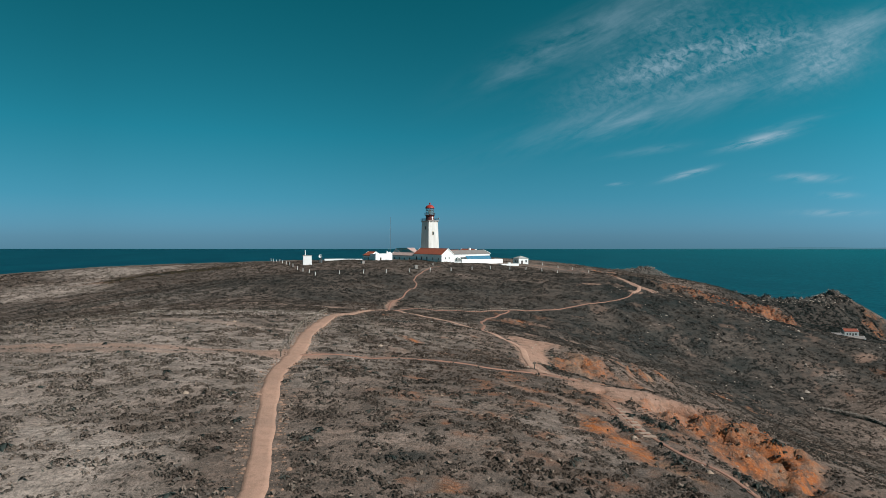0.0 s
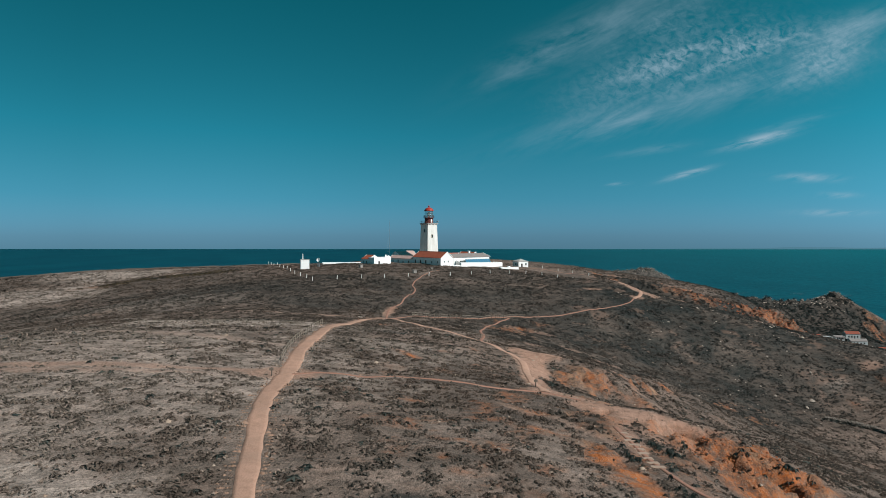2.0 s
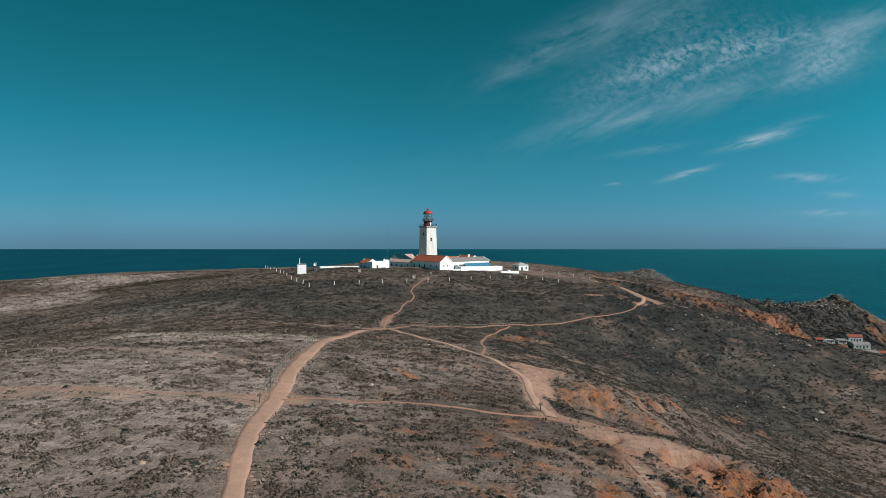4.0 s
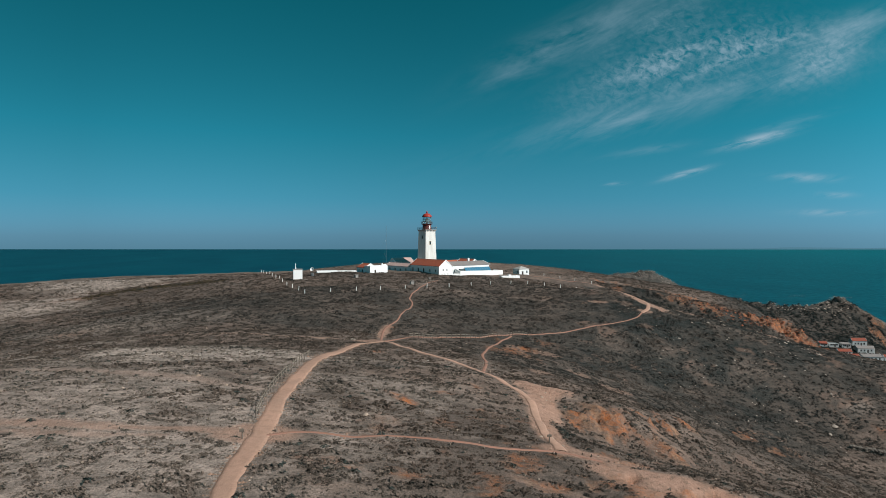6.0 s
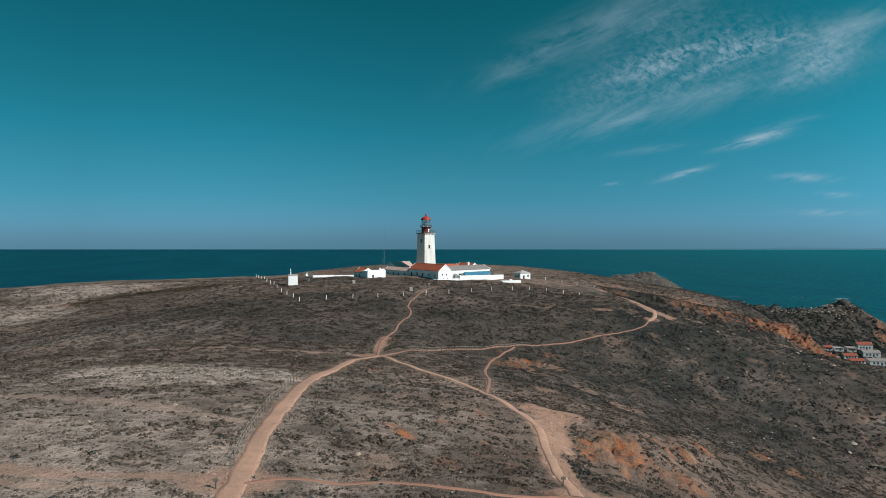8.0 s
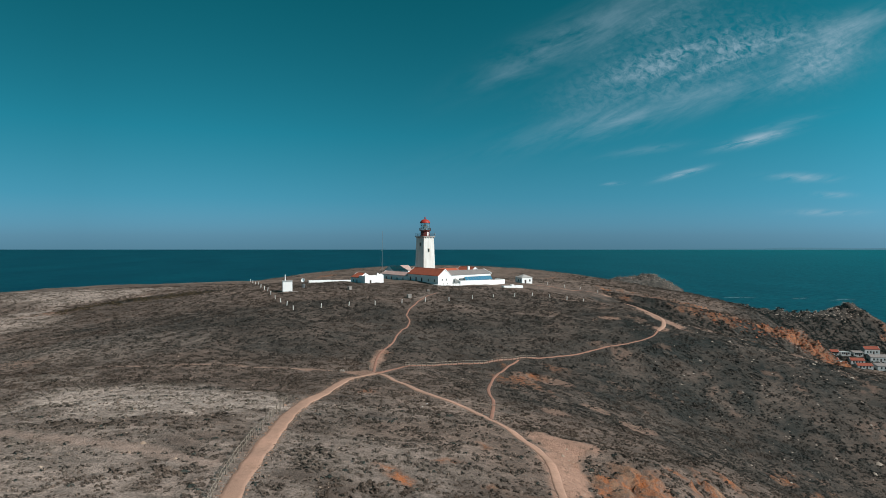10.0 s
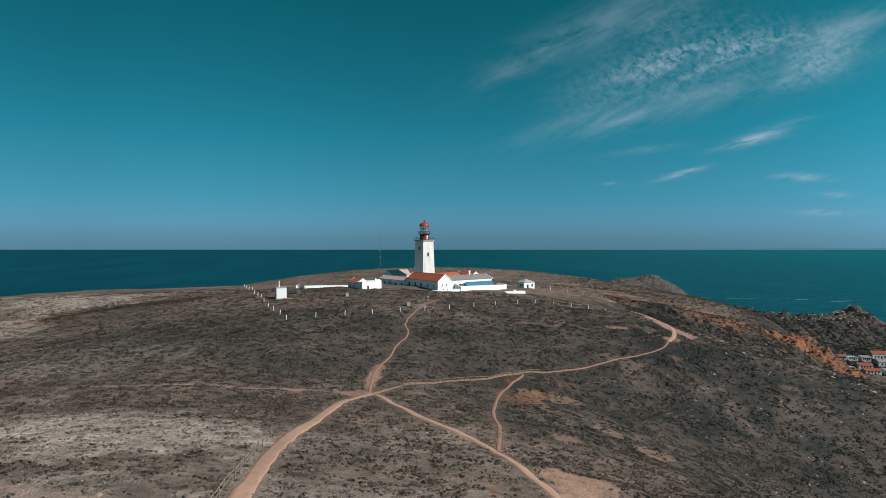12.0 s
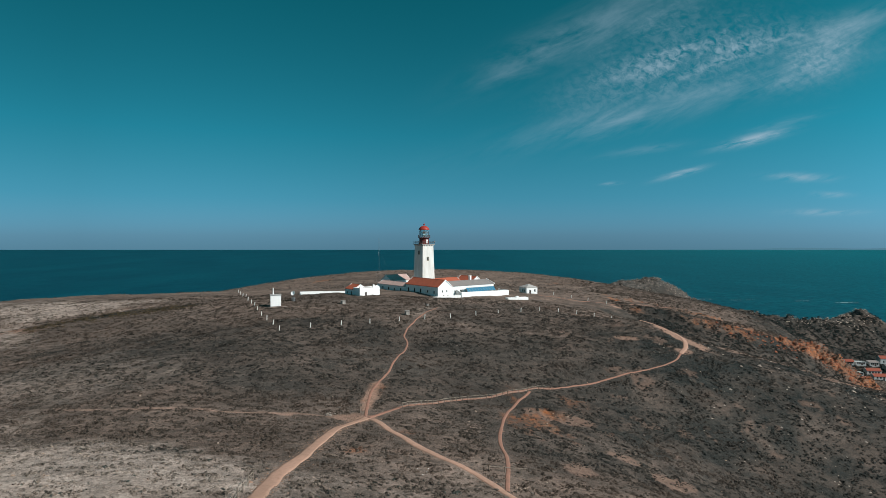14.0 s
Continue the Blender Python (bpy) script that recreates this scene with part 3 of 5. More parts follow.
def smooth_land(x, y):
    """The land without its small roughness."""
    x, y = np.asarray(x, float), np.asarray(y, float)
    r = np.sqrt(np.where(x < -20, (x + 20) / 520, (x + 20) / 400) ** 2 + ((y - 20) / 560) ** 2)
    z = 86 * (1 - ease(0.45, 1.0, r)) - 6 * ease(0.9, 1.3, r)
    z = z + swell(x, y, NEAR_RELIEF, range(-60, 121, 30), range(-280, -90, 32), 30)
    z = z + swell(x, y, MID_RELIEF, (-210, -130, -50, 30, 110, 190, 270), (-330, -250, -170, -90, -10, 70, 150), 75)
    z = z + swell(x, y, FAR_RELIEF, (-260, -120, 20, 160, 300, 440), (150, 290, 430), 140)
    z = z + 2.7 * np.exp(-(((x - 68) / 11) ** 2) - ((y + 82) / 13) ** 2)
    d, s = along(x, y, RAVINE)
    z = z - np.interp(s, np.linspace(0, 1, len(RAVINE)), [p[2] for p in RAVINE]) * np.exp(-((d / 21) ** 2))
    d, s = along(x, y, COVE)
    z = z - np.interp(s, np.linspace(0, 1, len(COVE)), [p[2] for p in COVE]) * np.exp(-((d / 22) ** 2))
    for line, reach in ((HOLLOW, 6.5),):
        d, s = along(x, y, line)
        z = z - np.interp(s, np.linspace(0, 1, len(line)), [p[2] for p in line]) * np.exp(-((d / reach) ** 2))
    terrace = ease(1.3, 0.55, np.hypot((x - 274) / 48, (y - 102) / 36))
    z = z + terrace * (34.4 + 0.30 * (y - 112) - z)
    lift = ridge(x, y, BANK, 0.5, 2.5) - z
    z = z + np.maximum(0, 0.5 * (lift + np.sqrt(lift**2 + 0.6)) - 0.15)
    z = np.maximum(z, ridge(x, y, HEADLAND, 0.62, 8))
    z = np.maximum(z, ridge(x, y, CRAG, 0.95, 2.5))
    z = z + np.maximum(0, 0.5 * (ridge(x, y, SPUR, 0.45, 3) - z + np.sqrt((ridge(x, y, SPUR, 0.45, 3) - z) ** 2 + 0.6)) - 0.15)
    d, s = along(x, y, SCOOP)
    z = z - np.interp(s, np.linspace(0, 1, len(SCOOP)), [p[2] for p in SCOOP]) * np.exp(-((d / 3.2) ** 2))
    d, s = along(x, y, GULLY)
    z = z - np.interp(s, np.linspace(0, 1, len(GULLY)), [p[2] for p in GULLY]) * np.exp(-((d / 4.0) ** 2))
    z = np.maximum(z, ridge(x, y, FAR_CRAG, 0.8, 10))
    return z


def land_masks(x, y):
    """Where the land is bare, pale, rust-red or rocky: 0 to 1 each."""
    wob = layered(x, y, 14, 4, 5)
    fine = layered(x, y, 2.6, 3, 21)
    rust, rock, bare, pale = (np.zeros(np.shape(x)) for _ in range(4))
    for cx, cy, rx, ry, turn, power in RUST_SPOTS:
        c, s = math.cos(radians(turn)), math.sin(radians(turn))
        u, v = ((x - cx) * c + (y - cy) * s) / rx, ((y - cy) * c - (x - cx) * s) / ry
        rust = np.maximum(rust, power * ease(1.25, 0.6, np.hypot(u, v) + 0.35 * wob + 0.30 * fine))
    streak = layered(x + 0.25 * y, 0.32 * y, 2.6, 3, 63)
    rust = rust * np.maximum(ease(-0.12, 0.28, streak + 0.35 * fine), ease(30, 24, np.hypot(x - 40, y + 251)))
    rust = np.maximum(rust, 0.5 * ease(0.45, 0.8, layered(x, y, 3.2, 4, 77, 0.65)) * ease(30, 12, np.hypot(x - 20, y + 250)))
    for cx, cy, rx, ry, turn, power in BARE_SPOTS:
        c, s = math.cos(radians(turn)), math.sin(radians(turn))
        u, v = ((x - cx) * c + (y - cy) * s) / rx, ((y - cy) * c - (x - cx) * s) / ry
        bare = np.maximum(bare, power * ease(1.15, 0.8, np.hypot(u, v) + 0.22 * wob + 0.2 * fine))
    for half, worn, bleached, line in TRACKS:
        d, s = along(x, y, line)
        on = ease(1.7, 0.6, (d + 0.25 * wob + 0.3 * fine) / half) * ease(0.0, 0.25, s)
        bare, pale = np.maximum(bare, worn * on), np.maximum(pale, bleached * on)
    lush = np.zeros(np.shape(x))
    for cx, cy, rx, ry, turn, power in LUSH_SPOTS:
        c, s = math.cos(radians(turn)), math.sin(radians(turn))
        u, v = ((x - cx) * c + (y - cy) * s) / rx, ((y - cy) * c - (x - cx) * s) / ry
        lush = np.maximum(lush, power * ease(1.3, 0.6, np.hypot(u, v) + 0.25 * wob + 0.12 * fine))
    lush = lush * (0.72 + 0.28 * ease(-0.35, 0.25, layered(x, y, 10, 4, 71, 0.6)))
    slope = ease(28, 50, x) * ease(-30, -60, y)
    bare = np.maximum(bare, 0.25 * slope * ease(0.72, 1.0, layered(x, y, 6, 4, 72, 0.6)))
    for cx, cy, rx, ry, turn, power in PALE_SPOTS:
        c, s = math.cos(radians(turn)), math.sin(radians(turn))
        u, v = ((x - cx) * c + (y - cy) * s) / rx, ((y - cy) * c - (x - cx) * s) / ry
        pale = np.maximum(pale, power * ease(1.3, 0.5, np.hypot(u, v) + 0.3 * wob + 0.25 * fine))
    d, s = along(x, y, CLIFF)
    face = ease(1, 0.1, (d + 4 * wob + 2 * fine - 1) / (3.5 + 8 * ease(0.35, 0.6, s)))
    rust = np.maximum(rust, face * np.maximum(ease(0.40, 0.55, s), ease(-0.05, 0.25, layered(x, y, 11, 3, 41) - 0.32 + 0.4 * s)) * (0.5 + 0.35 * ease(0.3, 0.5, s)))
    d, s = along(x, y, CREST)
    bare = np.maximum(bare, 0.4 * ease(4.0, 0.6, d + 1.6 * wob + 1.4 * fine) * ease(-0.9, 0.1, layered(x, y, 9, 3, 91)))
    d, _ = along(x, y, HEADLAND)
    rock = np.maximum(rock, 0.8 * ease(7, 1.5, d + 3 * wob))
    d, _ = along(x, y, FAR_CRAG)
    rock = np.maximum(rock, 0.8 * ease(34, 12, d + 6 * wob))
    return bare, pale, rust, rock, lush


def land(x, y):
    x, y = np.asarray(x, float), np.asarray(y, float)
    z = smooth_land(x, y)
    bare, pale, rust, rock, _ = land_masks(x, y)
    far = ease(-60, 120, y)
    crag = np.abs(layered(x, y, 9.0, 4, 11, 0.6))
    z = z - 0.9 * np.exp(-(((x - 12) / 22) ** 2) - ((y + 33) / 11) ** 2)
    near = np.full(np.shape(x), 1e9)
    for width, points in PATHS.values():
        near = np.minimum(near, along(x, y, points)[0] - width / 2)
    calm = ease(0.6, 3.0, near)
    z = z + 0.35 * layered(x, y, 11, 3, 3) + 0.07 * layered(x, y, 2.2, 2, 9) * (1 - bare) * calm
    rust = rust * calm
    steep = rust * (0.22 + 0.78 * ease(26, 32, x))
    z = z - steep * (2.0 + 4.5 * far) * crag + steep * (0.7 + 1.4 * far)
    z = z + rock * 6.0 * (0.45 - crag)
    d, s = along(x, y, CLIFF)
    shell = rust * ease(22, 14, np.hypot(x - 38, y + 251)) + 0.6 * rust * ease(20, 12, np.hypot(x - 35, y + 214))
    z = z + 0.65 * shell * (1.7 * (0.42 - np.abs(layered(x, y, 3.0, 2, 81))) + 1.0 * (0.4 - np.abs(layered(x, y, 1.3, 2, 87))))
    broken = rust * ease(16, 8, d) * ease(0.1, 0.5, s)
    z = z + broken * (5.5 * (0.45 - np.abs(layered(x, y, 8.0, 2, 51))) + 3.0 * (0.4 - np.abs(layered(x, y, 3.6, 2, 57))) + 0.3)
    return z


def gz(x, y):
    return float(land(np.array([x]), np.array([y]))[0])

# ---- building blocks ----
def part(name, bm, material, parent=None, label="", smooth=False):
    """One mesh object out of a bmesh, under a thing or a part."""
    me = bpy.data.meshes.new(name)
    bm.to_mesh(me)
    bm.free()
    me.materials.append(material)
    if smooth:
        me.polygons.foreach_set("use_smooth", [True] * len(me.polygons))
    ob = new(name, me)
    if parent is not None:
        ob.parent = parent
    if label:
        ob["label"] = label
    return ob


def thing(name, m, label, category, group="", kind=""):
    ob = tagged(new(name), label, category, group, kind)
    ob.empty_display_size = 0.5
    ob.matrix_world = m
    return ob


def box(bm, x0, y0, z0, x1, y1, z1):
    vs = [bm.verts.new((x, y, z)) for z in (z0, z1) for x, y in ((x0, y0), (x1, y0), (x1, y1), (x0, y1))]
    for k in ((3, 2, 1, 0), (4, 5, 6, 7), (0, 1, 5, 4), (1, 2, 6, 5), (2, 3, 7, 6), (3, 0, 4, 7)):
        bm.faces.new([vs[i] for i in k])
    return bm


def boxes(*all_boxes):
    bm = bmesh.new()
    for b in all_boxes:
        box(bm, *b)
    return bm


def bevelled(bm, width, segments=1):
    bmesh.ops.bevel(bm, geom=list(bm.edges), offset=width, segments=segments, affect="EDGES", profile=0.5)
    return bm


def lathe(bm, profile, segments, cx=0.0, cy=0.0, cap=True):
    """A body of revolution about z from (radius, height) pairs."""
    rings = []
    for r, z in profile:
        rings.append([bm.verts.new((cx + r * math.cos(2 * math.pi * k / segments), cy + r * math.sin(2 * math.pi * k / segments), z)) for k in range(segments)])
    for low, high in zip(rings, rings[1:]):
        for k in range(segments):
            bm.faces.new((low[k], low[(k + 1) % segments], high[(k + 1) % segments], high[k]))
    if cap:
        bm.faces.new(rings[0][::-1])
        bm.faces.new(rings[-1])
    return bm


def rod(bm, a, b, radius, segments=6):
    a, b = Vector(a), Vector(b)
    turn = (b - a).to_track_quat("Z", "Y").to_matrix()
    ends = [[bm.verts.new(p + turn @ Vector((radius * math.cos(2 * math.pi * k / segments), radius * math.sin(2 * math.pi * k / segments), 0))) for k in range(segments)] for p in (a, b)]
    for k in range(segments):
        bm.faces.new((ends[0][k], ends[0][(k + 1) % segments], ends[1][(k + 1) % segments], ends[1][k]))
    bm.faces.new(ends[0][::-1])
    bm.faces.new(ends[1])
    return bm


def mesh_from(name, verts, faces, material, smooth=False):
    me = bpy.data.meshes.new(name)
    nv, nf, w = len(verts), len(faces), faces.shape[1]
    me.vertices.add(nv)
    me.vertices.foreach_set("co", np.ascontiguousarray(verts, dtype=np.float32).ravel())
    me.loops.add(nf * w)
    me.loops.foreach_set("vertex_index", np.ascontiguousarray(faces, dtype=np.int32).ravel())
    me.polygons.add(nf)
    me.polygons.foreach_set("loop_start", np.arange(nf, dtype=np.int32) * w)
    me.update(calc_edges=True)
    if smooth:
        me.polygons.foreach_set("use_smooth", np.ones(nf, dtype=bool))
    me.materials.append(material)
    return me


# ---- ground and sea ----
def steps_between(*runs):
    out = []
    for start, stop, step in runs:
        out.extend(np.arange(start, stop, step).tolist())
    return np.array(out)


def build_ground():
    xs = steps_between((-620, -260, 12), (-260, -110, 4), (-110, -50, 1.6), (-50, 18, 0.7), (18, 50, 0.45), (50, 70, 0.7), (70, 130, 1.1), (130, 205, 1.0), (205, 210, 1.6), (210, 350, 2.2), (350, 621, 10))
    ys = steps_between((-620, -330, 14), (-330, -290, 2), (-290, -272, 0.7), (-272, -205, 0.5), (-205, -170, 0.7), (-170, -90, 1.1), (-90, -36, 1.6), (-36, 24, 0.9), (24, 30, 1.5), (30, 240, 3), (240, 500, 4), (500, 701, 14))
    gx, gy = np.meshgrid(xs, ys)
    h = land(gx, gy)
    bare, pale, rust, rock, lush = land_masks(gx, gy)
    verts = np.stack([gx.ravel(), gy.ravel(), h.ravel()], 1)
    nx, ny = len(xs), len(ys)
    k = (np.arange(ny - 1)[:, None] * nx + np.arange(nx - 1)).ravel()
    faces = np.stack([k, k + 1, k + 1 + nx, k + nx], 1)
    me = mesh_from("ground", verts, faces, GROUND, True)
    for name, mask in (("bare", bare), ("pale", pale), ("rust", rust), ("rock", rock), ("lush", lush)):
        a = me.attributes.new(name, "FLOAT", "POINT")
        a.data.foreach_set("value", np.clip(mask, 0, 1).astype(np.float32).ravel())
    return tagged(new("ground", me), "dry brown heath on a rounded island hill with rust-red bare earth", "ground", kind="structure")


def build_sea():
    bm = bmesh.new()
    xs = (-7000, -4000, -2200, -1200, -600, 0, 600, 1200, 2200, 4000, 7000)
    ys = (-5000, -3000, -1500, -700, 0, 500, 1000, 1600, 2400, 3400, 4600)
    grid = [[bm.verts.new((x, y, 0)) for x in xs] for y in ys]
    for low, high in zip(grid, grid[1:]):
        for k in range(len(xs) - 1):
            bm.faces.new((low[k], low[k + 1], high[k + 1], high[k]))
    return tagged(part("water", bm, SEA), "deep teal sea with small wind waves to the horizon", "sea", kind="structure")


def build_far_coast():
    bm = bmesh.new()
    rows = []
    for k in range(73):
        x = 1100 + 40 * k
        h = 11 * float(ease(1200, 2900, x)) + 5 * float(value_noise(np.array([k / 7.0]), np.array([2.0]), 4)[0]) * float(ease(1300, 2000, x)) + 1
        rows.append([bm.verts.new((x, y, z)) for y, z in ((4560, -2), (4585, max(h, 0.3)), (4598, -2))])
    for p, q in zip(rows, rows[1:]):
        bm.faces.new((p[0], p[1], q[1], q[0]))
        bm.faces.new((p[1], p[2], q[2], q[1]))
    # distance haze is put into the coast's blue base colour
    return tagged(part("far_coast", bm, plain("haze_tinted_coast", (0.052, 0.145, 0.205), (0.058, 0.152, 0.215), 0.002)), "faint coast on the horizon, tinted haze blue", "coast", kind="structure")


ground = build_ground()
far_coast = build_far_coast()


def foam(x, y, long, wide, turn, seed):
    """A broken white streak lying on the water."""
    bm = bmesh.new()
    c, s = math.cos(radians(turn)), math.sin(radians(turn))
    rows = []
    for k in range(25):
        u = (k / 24 - 0.5) * long
        w = wide * max(0.05, (1 - (2 * k / 24 - 1) ** 2)) * (0.6 + 0.6 * float(value_noise(np.array([k / 1.7]), np.array([1.0]), seed)[0]))
        o = 0.8 * wide * float(value_noise(np.array([k / 5.0]), np.array([7.0]), seed)[0])
        rows.append([bm.verts.new((x + u * c - v * s, y + u * s + v * c, 0.25)) for v in (o - w / 2, o + w / 2)])
    for p, q in zip(rows, rows[1:]):
        bm.faces.new((p[0], q[0], q[1], p[1]))
    tagged(part("sea_foam", bm, FOAM), "thin broken streak of white foam on the sea", "foam", kind="stuff")


FOAM = plain("sea_foam", (0.45, 0.55, 0.56), (0.25, 0.38, 0.40), 0.2)
foam(700, 775, 55, 5, 8, 2)
foam(640, 800, 40, 2.5, 10, 5)
foam(477, 830, 45, 5, 4, 8)
foam(540, 815, 70, 2, 6, 11)
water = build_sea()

def rounded(points, per=0.6):
    """A smooth line through the points, in short steps."""
    p = [Vector((*q, 0)) for q in points]
    p = [p[0] * 2 - p[1], *p, p[-1] * 2 - p[-2]]
    out = []
    for k in range(1, len(p) - 2):
        a, b, c, d = p[k - 1 : k + 3]
        n = max(2, int((c - b).length / per))
        for i in range(n):
            t = i / n
            out.append(0.5 * (2 * b + (c - a) * t + (2 * a - 5 * b + 4 * c - d) * t * t + (3 * b - 3 * c + d - a) * t**3))
    out.append(p[-2])
    return np.array([(v.x, v.y) for v in out])


def build_path(width, points, seed, lift):
    line = rounded(points)
    way = np.gradient(line, axis=0)
    way /= np.linalg.norm(way, axis=1, keepdims=True)
    side = np.stack([way[:, 1], -way[:, 0]], 1)
    s = np.arange(len(line)) * 0.6
    right = width * (0.5 + 0.055 * layered(s, s * 0 + seed, 6, 3, seed) + 0.05 * layered(s, s * 0, 1.6, 2, seed + 4))
    left = width * (0.5 + 0.055 * layered(s, s * 0 + seed, 6, 3, seed + 8) + 0.05 * layered(s, s * 0, 1.6, 2, seed + 6))
    if width > 1.5:
        slim = 0.8 + 0.3 * ease(-275, -240, line[:, 1]) - 0.3 * ease(-215, -180, line[:, 1])
        right, left = right * slim, left * slim
    cols = []
    for u, drop in ((-1.12, -0.16), (-1, 0.0), (-0.6, 1), (0, 0.8), (0.6, 1), (1, 0.0), (1.12, -0.16)):
        reach = np.where(u < 0, left, right) * u
        xy = line + side * reach[:, None]
        cols.append(np.column_stack([xy, land(xy[:, 0], xy[:, 1]) + (lift * drop * min(1, width) if drop > 0 else drop) + 0.015]))
    verts = np.stack(cols, 1).reshape(-1, 3)
    n, w = len(line), len(cols)
    k = (np.arange(n - 1)[:, None] * w + np.arange(w - 1)).ravel()
    me = mesh_from("footpath", verts, np.stack([k, k + 1, k + 1 + w, k + w], 1), EARTH if width > 1 else DIM_EARTH, True)
    tagged(new("footpath", me), "narrow footpath of trodden sandy earth through heath" if width < 1.5 else "wide footpath of trodden sandy earth with rubble edges", "path", "footpaths over the hill", "structure")
    return line


PATH_LINES = [build_path(width, points, 3 + 5 * k, 0.045 + 0.006 * k) for k, (width, points) in enumerate(PATHS.values())]


def off_paths(x, y):
    """Distance to the edge of the nearest footpath."""
    best = np.full(np.shape(x), 1e9)
    for (width, points), line in zip(PATHS.values(), PATH_LINES):
        best = np.minimum(best, along(x, y, line[::4])[0] - width / 2)
    return best

# ---- houses ----
def pierced(bm, along_x, start, stop, z0, z1, inner, outer, holes):
    """A wall between two heights, cut open at holes of (centre, sill, width, height)."""
    us = sorted({start, stop, *(c - w / 2 for c, s, w, h in holes), *(c + w / 2 for c, s, w, h in holes)})
    zs = sorted({z0, z1, *(s for c, s, w, h in holes), *(s + h for c, s, w, h in holes)})
    for a, b in zip(us, us[1:]):
        for low, high in zip(zs, zs[1:]):
            mu, mz = (a + b) / 2, (low + high) / 2
            if any(abs(mu - c) < w / 2 and s < mz < s + h for c, s, w, h in holes):
                continue
            box(bm, a, inner, low, b, outer, high) if along_x else box(bm, inner, a, low, outer, b, high)


def fit_opening(house, kind, along_x, c, s, w, h, face, sign):
    """A window with frame, pane and sill, or a door, set back in its hole. sign: which way the outside lies."""
    near, far = face - sign * 0.16, face - sign * 0.10

    def slab(bm, u0, u1, a, b, z0, z1):
        a, b = min(a, b), max(a, b)
        return box(bm, u0, a, z0, u1, b, z1) if along_x else box(bm, a, u0, z0, b, u1, z1)

    if kind == "door":
        leaf = part("door", slab(bmesh.new(), c - w / 2, c + w / 2, near, far, s, s + h), DOOR_PAINT, house, "dark painted plank door")
        part("handle", slab(bmesh.new(), c + w * 0.32, c + w * 0.38, far, far + sign * 0.06, s + h * 0.45, s + h * 0.52), METAL, leaf)
        return
    frame_mesh, bar = bmesh.new(), 0.07
    for u0, u1, z0, z1 in ((c - w / 2, c + w / 2, s, s + bar), (c - w / 2, c + w / 2, s + h - bar, s + h), (c - w / 2, c - w / 2 + bar, s + bar, s + h - bar), (c + w / 2 - bar, c + w / 2, s + bar, s + h - bar), (c - bar / 2, c + bar / 2, s + bar, s + h - bar)):
        slab(frame_mesh, u0, u1, near, far, z0, z1)
    window = part("window", frame_mesh, FRAME_PAINT, house, "small window with a dark grey frame")
    part("pane", slab(bmesh.new(), c - w / 2 + bar, c + w / 2 - bar, near + sign * 0.01, near + sign * 0.03, s + bar, s + h - bar), DARK_GLASS, window)
    part("sill", slab(bmesh.new(), c - w / 2 - 0.08, c + w / 2 + 0.08, face, face + sign * 0.09, s - 0.09, s - 0.01), STONE_TRIM, window)


def roof_slope(bm, a, b, c, d, thick):
    """A slab over the four corners, thick upwards."""
    low = [bm.verts.new(p) for p in (a, b, c, d)]
    high = [bm.verts.new((p[0], p[1], p[2] + thick)) for p in (a, b, c, d)]
    bm.faces.new(low[::-1])
    bm.faces.new(high)
    for k in range(4):
        bm.faces.new((low[k], low[(k + 1) % 4], high[(k + 1) % 4], high[k]))


def prism(bm, outline, axis, start, stop):
    """An outline of (u, z) pairs drawn out along x or y."""
    ends = [[bm.verts.new((s, u, z) if axis == "x" else (u, s, z)) for u, z in outline] for s in (start, stop)]
    bm.faces.new(ends[0])
    bm.faces.new(ends[1][::-1])
    n = len(outline)
    for k in range(n):
        bm.faces.new((ends[0][k], ends[1][k], ends[1][(k + 1) % n], ends[0][(k + 1) % n]))
    return bm


